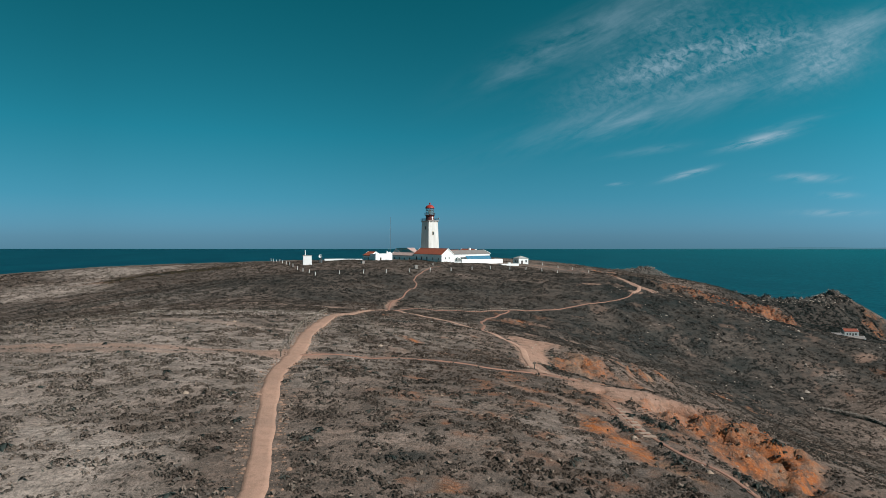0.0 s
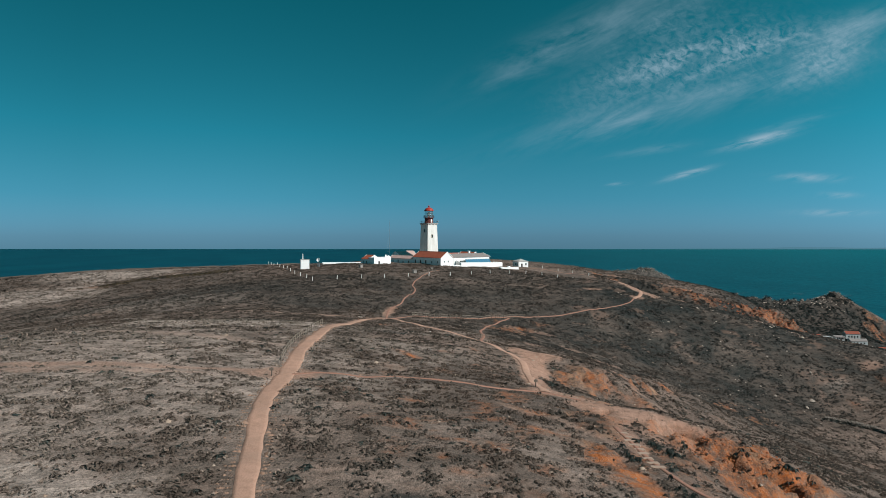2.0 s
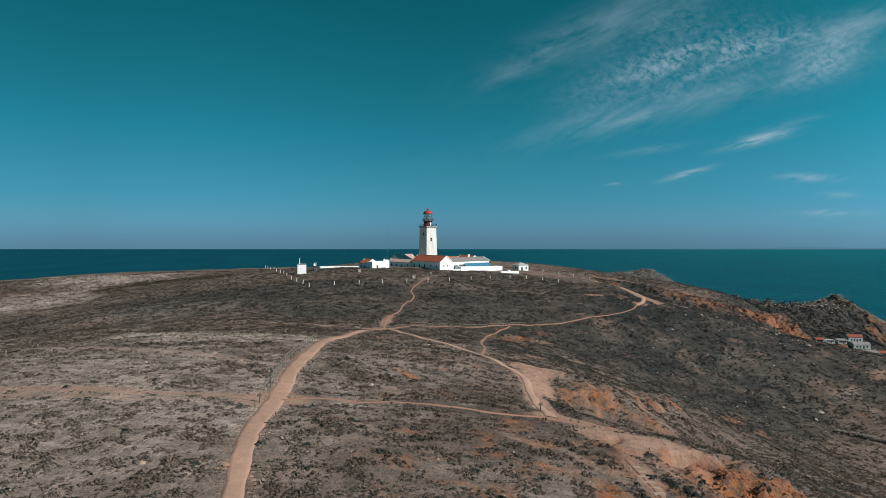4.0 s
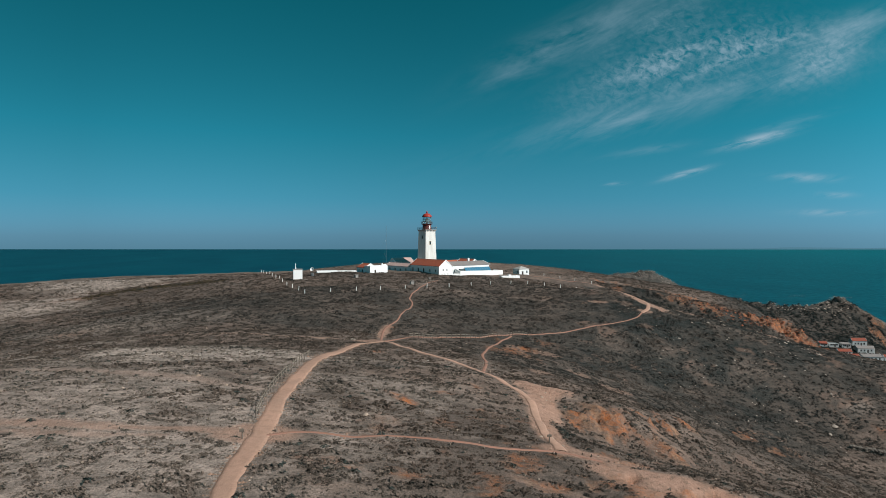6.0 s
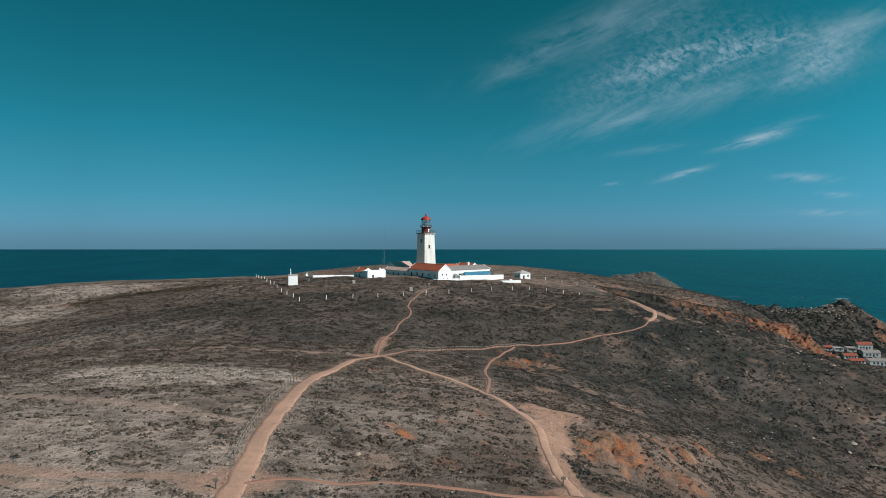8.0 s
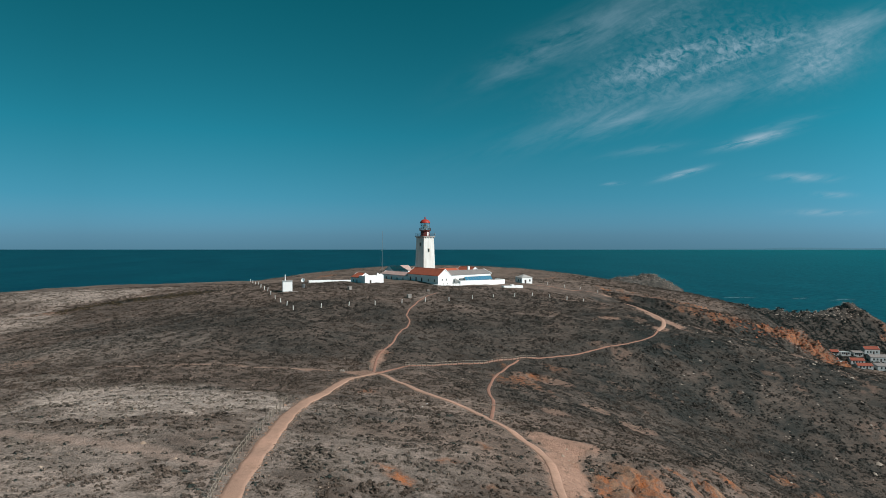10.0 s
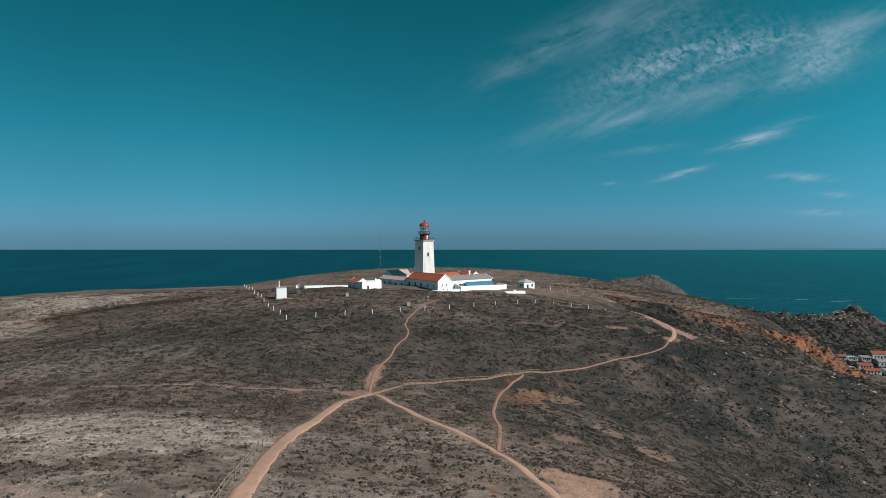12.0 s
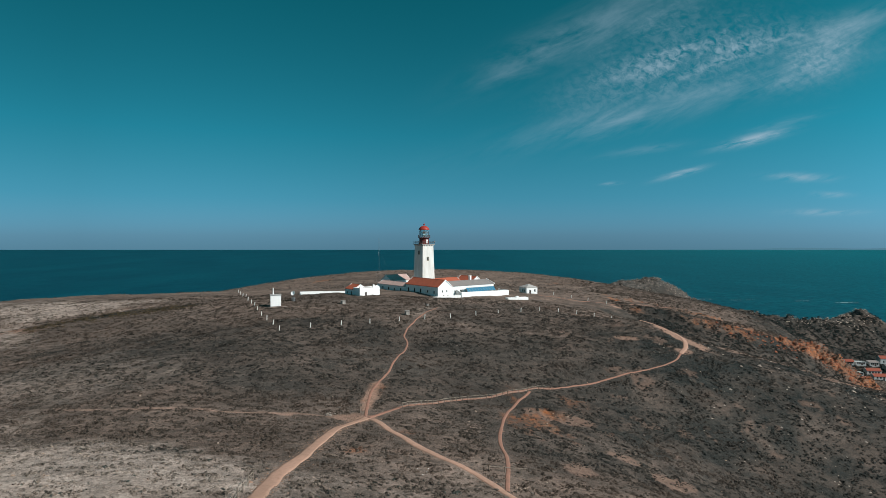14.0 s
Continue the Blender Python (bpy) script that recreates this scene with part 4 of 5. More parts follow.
def house(name, label, m, long, deep, tall, roof, rise, roof_material, openings=(), wall_material=None, roof_label="", category="house", eave=0.18, group=""):
    """A masonry house standing on its corner: long in x, deep in y. openings: (side, centre, sill, width, height, kind)."""
    wall_material = wall_material or WHITE
    h = thing(name, m, label, category, group)
    t, foot = 0.4, -1.6
    holes = {side: [o[1:5] for o in openings if o[0] == side] for side in ("front", "back", "left", "right")}
    bm = bmesh.new()
    pierced(bm, True, 0, long, foot, tall, 0, t, holes["front"])
    pierced(bm, True, 0, long, foot, tall, deep - t, deep, holes["back"])
    pierced(bm, False, t, deep - t, foot, tall, 0, t, holes["left"])
    pierced(bm, False, t, deep - t, foot, tall, long - t, long, holes["right"])
    part("wall", bm, wall_material, h)
    for side, c, s, w, hh, kind in openings:
        fit_opening(h, kind, side in ("front", "back"), c, s, w, hh, {"front": 0, "back": deep, "left": 0, "right": long}[side], -1 if side in ("front", "left") else 1)
    part("floor", boxes((t, t, -0.3, long - t, deep - t, -0.1)), CONCRETE, h)
    bm = bmesh.new()
    e, th = eave, 0.16
    if roof in ("gable_y", "gable_x"):
        span, run, axis = (long, deep, "y") if roof == "gable_y" else (deep, long, "x")
        drop = rise * e / (span / 2)

        def at(u, s, z):
            return (u, s, z) if axis == "y" else (s, u, z)

        over = 0.06
        for sgn in (0, 1):
            edge, mid = (-e, span / 2) if sgn == 0 else (span + e, span / 2)
            pts = [at(edge, -over, tall - drop), at(mid, -over, tall + rise), at(mid, run + over, tall + rise), at(edge, run + over, tall - drop)]
            roof_slope(bm, *(pts if (sgn == 0) == (axis == "x") else pts[::-1]), th)
        top = part("roof", bm, roof_material, h, roof_label)
        part("ridge_cap", prism(bmesh.new(), [(span / 2 - 0.18, tall + rise + th - 0.06), (span / 2 + 0.18, tall + rise + th - 0.06), (span / 2, tall + rise + th + 0.1)], axis, -over, run + over), roof_material, top)
        tri = [(0.01, tall + 0.004), (span - 0.01, tall + 0.004), (span / 2, tall + rise - 0.01)]
        verge = [(-0.1, tall - 0.12), (0.12, tall - 0.12), (span / 2, tall + rise - 0.05), (span - 0.12, tall - 0.12), (span + 0.1, tall - 0.12), (span / 2, tall + rise + th + 0.16)]
        for s0, s1 in ((0, t), (run - t, run)):
            part("gable", prism(bmesh.new(), tri, axis, s0, s1), wall_material, h)
        for s0, s1 in ((-over - 0.12, -over - 0.003), (run + over + 0.003, run + over + 0.12)):
            part("verge", prism(bmesh.new(), verge, axis, s0, s1), wall_material, h)
    elif roof == "shed":
        roof_slope(bm, (-e, -e, tall - rise * e / deep), (long + e, -e, tall - rise * e / deep), (long + e, deep + e, tall + rise * (1 + e / deep)), (-e, deep + e, tall + rise * (1 + e / deep)), th)
        part("roof", bm, roof_material, h, roof_label)
        part("back_wall_top", boxes((0, deep - t, tall + 0.004, long, deep, tall + rise - 0.02)), wall_material, h)
        for s0, s1 in ((0, t), (long - t, long)):
            part("gable", prism(bmesh.new(), [(0.02, tall + 0.004), (deep - t - 0.004, tall + 0.004), (deep - t - 0.004, tall + rise * (deep - t) / deep - 0.01)], "x", s0, s1), wall_material, h)
        part("verge", prism(bmesh.new(), [(-e - 0.05, tall - 0.15), (deep + e, tall + rise), (deep + e, tall + rise + 0.4), (-e - 0.05, tall + 0.25)], "x", long + e + 0.004, long + e + 0.25), wall_material, h)
    elif roof == "flat":
        part("roof", boxes((t, t, tall - 0.35, long - t, deep - t, tall - 0.15)), roof_material, h, roof_label)
        part("coping", boxes((-0.06, -0.06, tall + 0.003, long + 0.06, t, tall + 0.1), (-0.06, deep - t, tall + 0.003, long + 0.06, deep + 0.06, tall + 0.1), (-0.06, t, tall + 0.003, t, deep - t, tall + 0.1), (long - t, t, tall + 0.003, long + 0.06, deep - t, tall + 0.1)), wall_material, h)
    elif roof == "hip":
        k = min(long, deep) / 2
        base = [bm.verts.new(p) for p in ((-e, -e, tall + 0.003), (long + e, -e, tall + 0.003), (long + e, deep + e, tall + 0.003), (-e, deep + e, tall + 0.003))]
        lip = [bm.verts.new((v.co.x, v.co.y, tall + 0.12)) for v in base]
        if long >= deep:
            ra, rb = bm.verts.new((k, deep / 2, tall + rise)), bm.verts.new((long - k + 0.01, deep / 2, tall + rise))
            sides = ((lip[0], lip[1], rb, ra), (lip[1], lip[2], rb), (lip[2], lip[3], ra, rb), (lip[3], lip[0], ra))
        else:
            ra, rb = bm.verts.new((long / 2, k, tall + rise)), bm.verts.new((long / 2, deep - k + 0.01, tall + rise))
            sides = ((lip[0], lip[1], ra), (lip[1], lip[2], rb, ra), (lip[2], lip[3], rb), (lip[3], lip[0], ra, rb))
        bm.faces.new(base[::-1])
        for q in range(4):
            bm.faces.new((base[q], base[(q + 1) % 4], lip[(q + 1) % 4], lip[q]))
        for f in sides:
            bm.faces.new(f)
        part("roof", bm, roof_material, h, roof_label)
    return h


def chimney(parent, x, y, z0, z1, w=0.7):
    stack = part("chimney", bevelled(boxes((x - w / 2, y - w / 2, z0, x + w / 2, y + w / 2, z1)), 0.03), WHITE, parent, "whitewashed square chimney")
    part("cap", boxes((x - w / 2 - 0.1, y - w / 2 - 0.1, z1 + 0.003, x + w / 2 + 0.1, y + w / 2 + 0.1, z1 + 0.14)), WHITE, stack)


TURN = 38.7

keepers_house = house(
    "keepers_house", "long whitewashed keepers house with red tile roof below the lighthouse", pose(6.35, -33.0, 91.2, 0, 0, TURN), 7.4, 21.5, 3.9, "gable_y", 2.5, RED_TILES,
    [("left", 2.5, 1.4, 0.75, 0.95, "window"), ("left", 6.7, 1.4, 0.75, 0.95, "window"), ("left", 11.3, 1.0, 1.0, 1.6, "window"), ("left", 15.4, 1.0, 1.0, 1.6, "window"), ("left", 19.6, 1.0, 1.0, 1.6, "window"),
     ("front", 2.3, 1.9, 0.55, 0.7, "window"), ("front", 4.4, 1.9, 0.55, 0.7, "window"), ("front", 2.9, 0.25, 0.45, 0.4, "window"), ("front", 5.0, 0.25, 0.45, 0.4, "window")], roof_label="red clay tile roof")
west_wing = house(
    "west_wing", "whitewashed house wing with a faded pink tile roof", pose(-7.25, -16.0, 90.8, 0, 0, TURN), 6.0, 21.5, 3.2, "gable_y", 1.2, PINK_TILES,
    [("left", 3.5, 1.0, 0.9, 1.3, "window"), ("left", 8.2, 0.0, 1.0, 2.1, "door"), ("left", 12.5, 1.0, 0.9, 1.3, "window"), ("left", 17.0, 1.0, 0.9, 1.3, "window")], roof_label="faded pink tile roof")
store_house = house(
    "store_house", "white store house with a weathered grey-pink tile roof behind the wing", pose(-15.0, 4.5, 91.0, 0, 0, TURN), 11.0, 8.0, 3.9, "gable_x", 2.2, PINK_TILES,
    [("left", 4.0, 1.2, 1.0, 1.4, "window")], roof_label="weathered grey-pink tile roof")
link_house = house(
    "link_house", "white house with red tile roof behind the tower", pose(6.5, -4.5, 91.2, 0, 0, TURN), 13.0, 6.5, 3.3, "gable_x", 1.7, RED_TILES, [("front", 5.0, 1.0, 0.9, 1.3, "window"), ("front", 9.0, 1.0, 0.9, 1.3, "window")], roof_label="red clay tile roof")
east_house = house(
    "east_house", "white gabled house with red tile roof behind the grey-roofed range", pose(20.6, 1.2, 91.0, 0, 0, TURN), 7.2, 11.0, 3.5, "gable_y", 2.2, RED_TILES, [("front", 3.6, 1.2, 0.8, 1.1, "window")], roof_label="red clay tile roof")
chimney(east_house, -1.6, -1.2, -1.2, 6.4, 0.95)
long_range = house(
    "long_range", "long low white range with a grey lean-to roof behind solar panels", pose(12.2, -28.2, 91.0, 0, 0, TURN), 22.0, 4.6, 4.1, "shed", 1.5, GREY_ROOF,
    [("front", 1.6, 0.9, 1.0, 1.4, "window"), ("front", 4.2, 0.0, 1.0, 2.1, "door"), ("front", 9.0, 0.9, 1.0, 1.3, "window"), ("front", 14.0, 0.9, 1.0, 1.3, "window"), ("right", 2.2, 1.2, 0.8, 1.0, "window")], roof_label="grey sheet lean-to roof")

# low house with a parapet front, beside the keepers house
annex = house(
    "annex", "small white house with a stepped parapet front", pose(-22.3, -43.7, 92.2, 0, 0, TURN), 8.7, 4.6, 3.4, "flat", 0, GREY_ROOF,
    [("front", 2.6, 0.0, 0.85, 1.9, "door")], roof_label="grey flat roof")
bm = prism(bmesh.new(), [(-0.02, 3.5), (-0.02, 4.1), (0.9, 4.3), (1.6, 3.5)], "y", 0.02, 0.38)
part("parapet", bm, WHITE, annex)
part("parapet", prism(bmesh.new(), [(5.6, 3.5), (5.8, 4.6), (6.3, 4.6), (6.6, 4.0), (7.6, 4.3), (8.72, 3.5)], "y", 0.02, 0.38), WHITE, annex)
annex_wing = house(
    "annex_wing", "small white house wing with a weathered red tile roof", pose(-25.2, -40.05, 92.2, 0, 0, TURN), 6.0, 6.2, 2.7, "gable_y", 1.5, RED_TILES,
    [("left", 1.6, 0.0, 0.8, 1.9, "door"), ("left", 4.4, 1.0, 0.7, 0.9, "window")], roof_label="weathered red tile roof")
house(
    "outbuilding", "small white outbuilding with a pale grey hipped roof on the heath", pose(45.2, 1.0, 88.9, 0, 0, 24), 5.6, 6.0, 3.1, "hip", 1.4, plain("pale_grey_roof", (0.44, 0.42, 0.40), (0.34, 0.32, 0.30), 1.5),
    [("left", 1.6, 1.3, 0.8, 1.0, "window"), ("left", 3.2, 1.3, 0.8, 1.0, "window"), ("front", 1.9, 0.0, 1.0, 2.1, "door"), ("front", 4.3, 1.3, 0.8, 1.0, "window")], roof_label="pale grey hipped roof")


def free_wall(name, label, a, b, z_top_a, z_top_b, thick, material, deep=2.0, kind="structure"):
    """A wall from a to b on the ground plan with a sloping or level top."""
    a, b = Vector((*a, 0)), Vector((*b, 0))
    w = (b - a).normalized()
    n = Vector((-w.y, w.x, 0)) * thick / 2
    floor = min(gz(a.x, a.y), gz(b.x, b.y)) - deep
    bm = bmesh.new()
    base = [a - n, b - n, b + n, a + n]
    low = [bm.verts.new((p.x, p.y, floor)) for p in base]
    high = [bm.verts.new((p.x, p.y, z)) for p, z in zip(base, (z_top_a, z_top_b, z_top_b, z_top_a))]
    bm.faces.new(low[::-1])
    bm.faces.new(high)
    for k in range(4):
        bm.faces.new((low[k], low[(k + 1) % 4], high[(k + 1) % 4], high[k]))
    bevelled(bm, 0.05)
    return tagged(part(name, bm, material), label, "wall", kind=kind)


free_wall("courtyard_wall", "high white courtyard wall in front of the solar panels", (15.5, -30.5), (35.5, -14.5), 93.0, 92.4, 0.4, WHITE)
free_wall("courtyard_wall", "white courtyard side wall", (35.6, -14.2), (31.8, -9.4), 92.4, 92.6, 0.4, WHITE)
free_wall("courtyard_wall", "short white courtyard side wall beside the gable", (15.4, -30.2), (13.4, -27.8), 93.0, 94.0, 0.4, WHITE)
free_wall("terrace_wall", "low white terrace wall along the gable", (4.0, -36.6), (15.2, -31.0), 91.75, 91.9, 0.5, WHITE)
free_wall("low_wall", "low white boundary wall on the heath", (-47.5, -31.0), (-31.0, -25.5), gz(-47.5, -31) + 0.25, 92.75, 1.6, WHITE)
catchment = thing("rain_catchment", pose(-46.5, -33.2, gz(-40, -33) - 0.52, 0, 0, 17), "low sloping white rain catchment slabs on dark piers", "catchment")
for x0, x1, y0, label in ((0.0, 9.2, 0.4, "sloping white slab"), (9.26, 13.4, 1.6, ""), (13.46, 17.6, 2.2, "")):
    slab = part("slab", bevelled(boxes((0, 0, -0.12, x1 - x0, 5.2 - y0, 0.12)), 0.03), WHITE, catchment, label)
    slab.matrix_basis = pose(x0, y0, 0.42, 5.5, 0, 0)
    part("kerb", bevelled(boxes((x0, y0 - 0.25, -0.9, x0 + 0.5, y0 - 0.006, 0.62)), 0.03), WHITE, catchment)
    for x in np.arange(x0 + 1.0, x1 - 0.3, 1.9):
        part("pier", boxes((x - 0.15, y0 + 0.5, -1.0, x + 0.15, y0 + 0.9, 0.28)), DARK_METAL, catchment)
cistern = thing("cistern", pose(33.6, -31.5, gz(37, -29), 0, 0, 24), "low white cistern slab with a small hatch on heath", "cistern")
part("slab", bevelled(boxes((0, 0, -1.5, 9.2, 2.2, 0.75)), 0.06), WHITE, cistern)
part("hatch", bevelled(boxes((4.0, 0.5, 0.753, 5.1, 1.6, 1.25)), 0.04), WHITE, cistern)
yard_box = thing("switch_cabinet", pose(15.6, -27.9, 91.0, 0, 0, TURN), "grey metal cabinet by the yard wall", "cabinet")
part("body", bevelled(boxes((0, 0, -1.0, 1.5, 0.9, 2.6)), 0.03), FRAME_PAINT, yard_box)
part("lid", boxes((-0.08, -0.08, 2.603, 1.58, 0.98, 2.7)), METAL, yard_box)

# solar panels in one slanting row
for k in range(10):
    array = thing("solar_panel", pose(13.4, -30.0, 91.0, 0, 0, TURN) @ pose(6.4 + 1.52 * k, 0.2, 0), "blue solar panel in a white frame on a metal stand", "solar panel", "solar panels in the courtyard")
    tilt = pose(0, 0, 1.55, 48)
    cells = part("cells", boxes((0.05, 0.05, 0.03, 1.43, 2.1, 0.06)), PANEL_BLUE, array, "dark blue cells")
    rim = part("frame", boxes((0, 0, 0, 1.48, 0.05, 0.07), (0, 2.1, 0, 1.48, 2.15, 0.07), (0, 0.05, 0, 0.05, 2.1, 0.07), (1.43, 0.05, 0, 1.48, 2.1, 0.07)), METAL, array)
    cells.matrix_basis = rim.matrix_basis = tilt
    for x in (0.2, 1.2):
        part("leg", rod(bmesh.new(), (x, 0.1, -1.2), (x, 0.1, 1.6), 0.04), METAL, array)
        part("leg", rod(bmesh.new(), (x, 1.35, -1.2), (x, 1.35, 2.98), 0.04), METAL, array)

# ---- lighthouse ----
light = thing("lighthouse", pose(0, 0, 91, 0, 0, TURN), "square white lighthouse tower with red lantern dome", "lighthouse")


def tower_shell():
    bm = bmesh.new()
    levels = [(-2.0, 7.15), (1.6, 6.95), (1.9, 6.80), (19.4, 5.80), (19.8, 5.95), (20.1, 6.25)]
    rings = [[bm.verts.new((sx * w / 2, sy * w / 2, z)) for sx, sy in ((-1, -1), (1, -1), (1, 1), (-1, 1))] for z, w in levels]
    for low, high in zip(rings, rings[1:]):
        for k in range(4):
            bm.faces.new((low[k], low[(k + 1) % 4], high[(k + 1) % 4], high[k]))
    bm.faces.new(rings[0][::-1])
    bm.faces.new(rings[-1])
    return bm


part("shaft", tower_shell(), WHITE_WORN, light, "tapering white square shaft with rain stains")
part("gallery", boxes((-3.35, -3.35, 20.103, 3.35, 3.35, 20.4)), STONE_TRIM, light, "grey stone gallery slab")
for side in range(4):
    for k in range(7):
        bracket = part("corbel", boxes((-0.16, -3.28, 19.72, 0.16, -2.95, 20.1)), STONE_TRIM, light)
        bracket.matrix_basis = pose(0, 0, 0, 0, 0, 90 * side) @ pose(-2.7 + 0.9 * k, 0, 0)


def railing(parent, points, z, tall, count):
    """Posts and two rails round a closed line."""
    posts = []
    n = len(points)
    for k in range(n):
        a, b = Vector(points[k]), Vector(points[(k + 1) % n])
        for i in range(count):
            posts.append(a.lerp(b, i / count))
    holder = part("railing", rod(bmesh.new(), (*posts[0], z), (*posts[0], z + tall), 0.05), DARK_METAL, parent, "dark metal gallery railing")
    for p in posts[1:]:
        part("post", rod(bmesh.new(), (*p, z), (*p, z + tall), 0.05, 5), DARK_METAL, holder)
    for q in (0.5, 1.0):
        for k in range(n):
            part("rail", rod(bmesh.new(), (*points[k], z + tall * q), (*points[(k + 1) % n], z + tall * q), 0.045, 5), DARK_METAL, holder)


railing(light, [(-3.25, -3.25), (3.25, -3.25), (3.25, 3.25), (-3.25, 3.25)], 20.4, 1.15, 5)
part("drum", lathe(bmesh.new(), [(2.25, 20.403), (2.25, 20.7), (2.1, 20.8), (2.1, 22.7), (2.3, 22.9), (2.75, 23.1), (2.75, 23.25)], 24), DARK_RED, light, "round dark red watch room")
part("door", boxes((-0.4, -2.18, 20.42, 0.4, -2.06, 22.3)), WHITE, light, "white watch room door")
ring = [(2.65 * math.cos(2 * math.pi * k / 12), 2.65 * math.sin(2 * math.pi * k / 12)) for k in range(12)]
railing(light, ring, 23.25, 1.0, 2)
lantern = part("lantern", lathe(bmesh.new(), [(1.95, 23.253), (1.95, 26.5)], 16, cap=False), lantern_glass, light, "glazed lantern room")
lantern.visible_shadow = False
for k in range(16):
    a = 2 * math.pi * k / 16
    c, s = math.cos(a), math.sin(a)
    part("glazing_bar", rod(bmesh.new(), (2.0 * c, 2.0 * s, 23.26), (2.0 * c, 2.0 * s, 26.5), 0.05, 4), FRAME_PAINT, lantern)
for z in (24.3, 25.4):
    part("glazing_ring", lathe(bmesh.new(), [(1.98, z), (2.06, z), (2.06, z + 0.09), (1.98, z + 0.09), (1.98, z)], 24, cap=False), FRAME_PAINT, lantern)
part("lens", lathe(bmesh.new(), [(0.2, 23.26), (0.35, 23.6), (0.55, 24.0), (0.62, 24.8), (0.5, 25.5), (0.25, 26.0)], 14), lantern_glass, light, "clear lamp optic")
dome = part("dome", lathe(bmesh.new(), [(2.32, 26.49), (2.42, 26.6), (2.36, 26.8), (2.15, 27.3), (1.75, 27.75), (1.2, 28.1), (0.55, 28.3), (0.3, 28.36)], 24), RED_PAINT, light, "red metal dome", True)
part("finial", lathe(bmesh.new(), [(0.16, 28.3), (0.2, 28.6), (0.42, 28.8), (0.45, 29.0), (0.3, 29.2), (0.06, 29.3), (0.03, 29.9)], 10), RED_PAINT, dome, "red ball vent")


def tower_window(side, x, z, w, h):
    lean = (6.80 - (6.80 - 5.80) * (z - 1.9) / 17.5) / 2
    surround = part("window", boxes((-w / 2 - 0.15, -0.10, -0.15, w / 2 + 0.15, 0.15, h + 0.15)), SAND_TRIM, light, "small tower window with a stone surround")
    part("pane", boxes((-w / 2, -0.13, 0, w / 2, -0.103, h)), DARK_GLASS, surround)
    surround.matrix_basis = pose(0, 0, 0, 0, 0, 90 * side) @ pose(x, -lean, z)


tower_window(0, -0.3, 13.2, 0.75, 1.5)
tower_window(3, 0.4, 15.9, 0.75, 1.5)
part("antenna", rod(bmesh.new(), (3.2, -3.2, 20.4), (3.2, -3.2, 22.6), 0.06), METAL, light, "thin metal antenna")
part("lamp_box", bevelled(boxes((2.9, -3.6, 21.2, 3.5, -3.0, 21.6)), 0.04), METAL, light)

mast = thing("radio_mast", pose(-22.1, 22, gz(-22.1, 22)), "thin grey guyed radio mast behind the houses", "mast")
part("pole", rod(bmesh.new(), (0, 0, -0.5), (0, 0, 24), 0.06), METAL, mast)
for k in range(3):
    a = 2 * math.pi * k / 3 + 0.4
    for z in (10, 19):
        gx, gy = 8 * math.cos(a), 8 * math.sin(a)
        part("guy_wire", rod(bmesh.new(), (0, 0, z), (gx, gy, gz(-22.1 + gx, 22 + gy) - gz(-22.1, 22)), 0.006, 4), METAL, mast)

# ---- small buildings and things on the heath ----
hut = thing("signal_hut", pose(-47.3, -71.6, gz(-45.6, -70.5), 0, 0, 17), "small square white hut with a flat roof and white post", "hut")
part("wall", bevelled(boxes((0, 0, -1.0, 3.3, 3.1, 3.7)), 0.04), WHITE, hut)
part("roof", bevelled(boxes((-0.15, -0.15, 3.703, 3.45, 3.25, 3.88)), 0.03), STONE_TRIM, hut, "thin grey roof slab")
part("post", lathe(bmesh.new(), [(0.2, 3.883), (0.2, 4.3), (0.16, 4.35), (0.15, 5.9), (0.04, 6.05)], 8, 0.9, 1.5), WHITE, hut, "white painted post")
part("plinth", boxes((-0.1, -0.12, -1.0, 5.2, -0.003, 0.16)), CONCRETE, hut)

dish = thing("dish_aerial", pose(-43.2, -58.1, gz(-43.2, -58.1)), "white dish aerial on a dark tripod stand", "aerial")
for k in range(3):
    a = 2 * math.pi * k / 3 + 0.5
    part("leg", rod(bmesh.new(), (1.1 * math.cos(a), 1.1 * math.sin(a), -0.5), (0, 0, 2.3), 0.09), DARK_METAL, dish)
part("brace", rod(bmesh.new(), (1.0, 0.2, 0.4), (-0.5, 0.1, 1.3), 0.05), DARK_METAL, dish)
part("cabinet", bevelled(boxes((-0.5, -0.5, -0.4, 0.5, 0.5, 1.2)), 0.03), METAL, dish, "grey metal cabinet")
bowl = part("dish", lathe(bmesh.new(), [(0.05, 0.0), (0.35, 0.06), (0.62, 0.2), (0.8, 0.42), (0.76, 0.42), (0.58, 0.26), (0.3, 0.14), (0.05, 0.1)], 16), WHITE, dish, "white round dish", True)
bowl.matrix_basis = pose(0, 0, 2.6, 70, 0, -20)

for x, y, size, turn in ((-2.3, -87.5, 1.2, 20), (-24.5, -67.9, 1.2, 40), (3.3, -68.4, 0.8, 10)):
    block = thing("concrete_block", pose(x, y, gz(x, y), 0, 0, turn), "weathered grey concrete block with a slab lid", "block", "concrete blocks on the heath")
    part("body", bevelled(boxes((-size / 2, -size / 2, -0.5, size / 2, size / 2, size * 0.75)), 0.05), CONCRETE, block)
    part("lid", bevelled(boxes((-size * 0.58, -size * 0.58, size * 0.753, size * 0.58, size * 0.58, size * 0.9)), 0.04), CONCRETE, block)

# ---- boundary posts ----
first_post = None


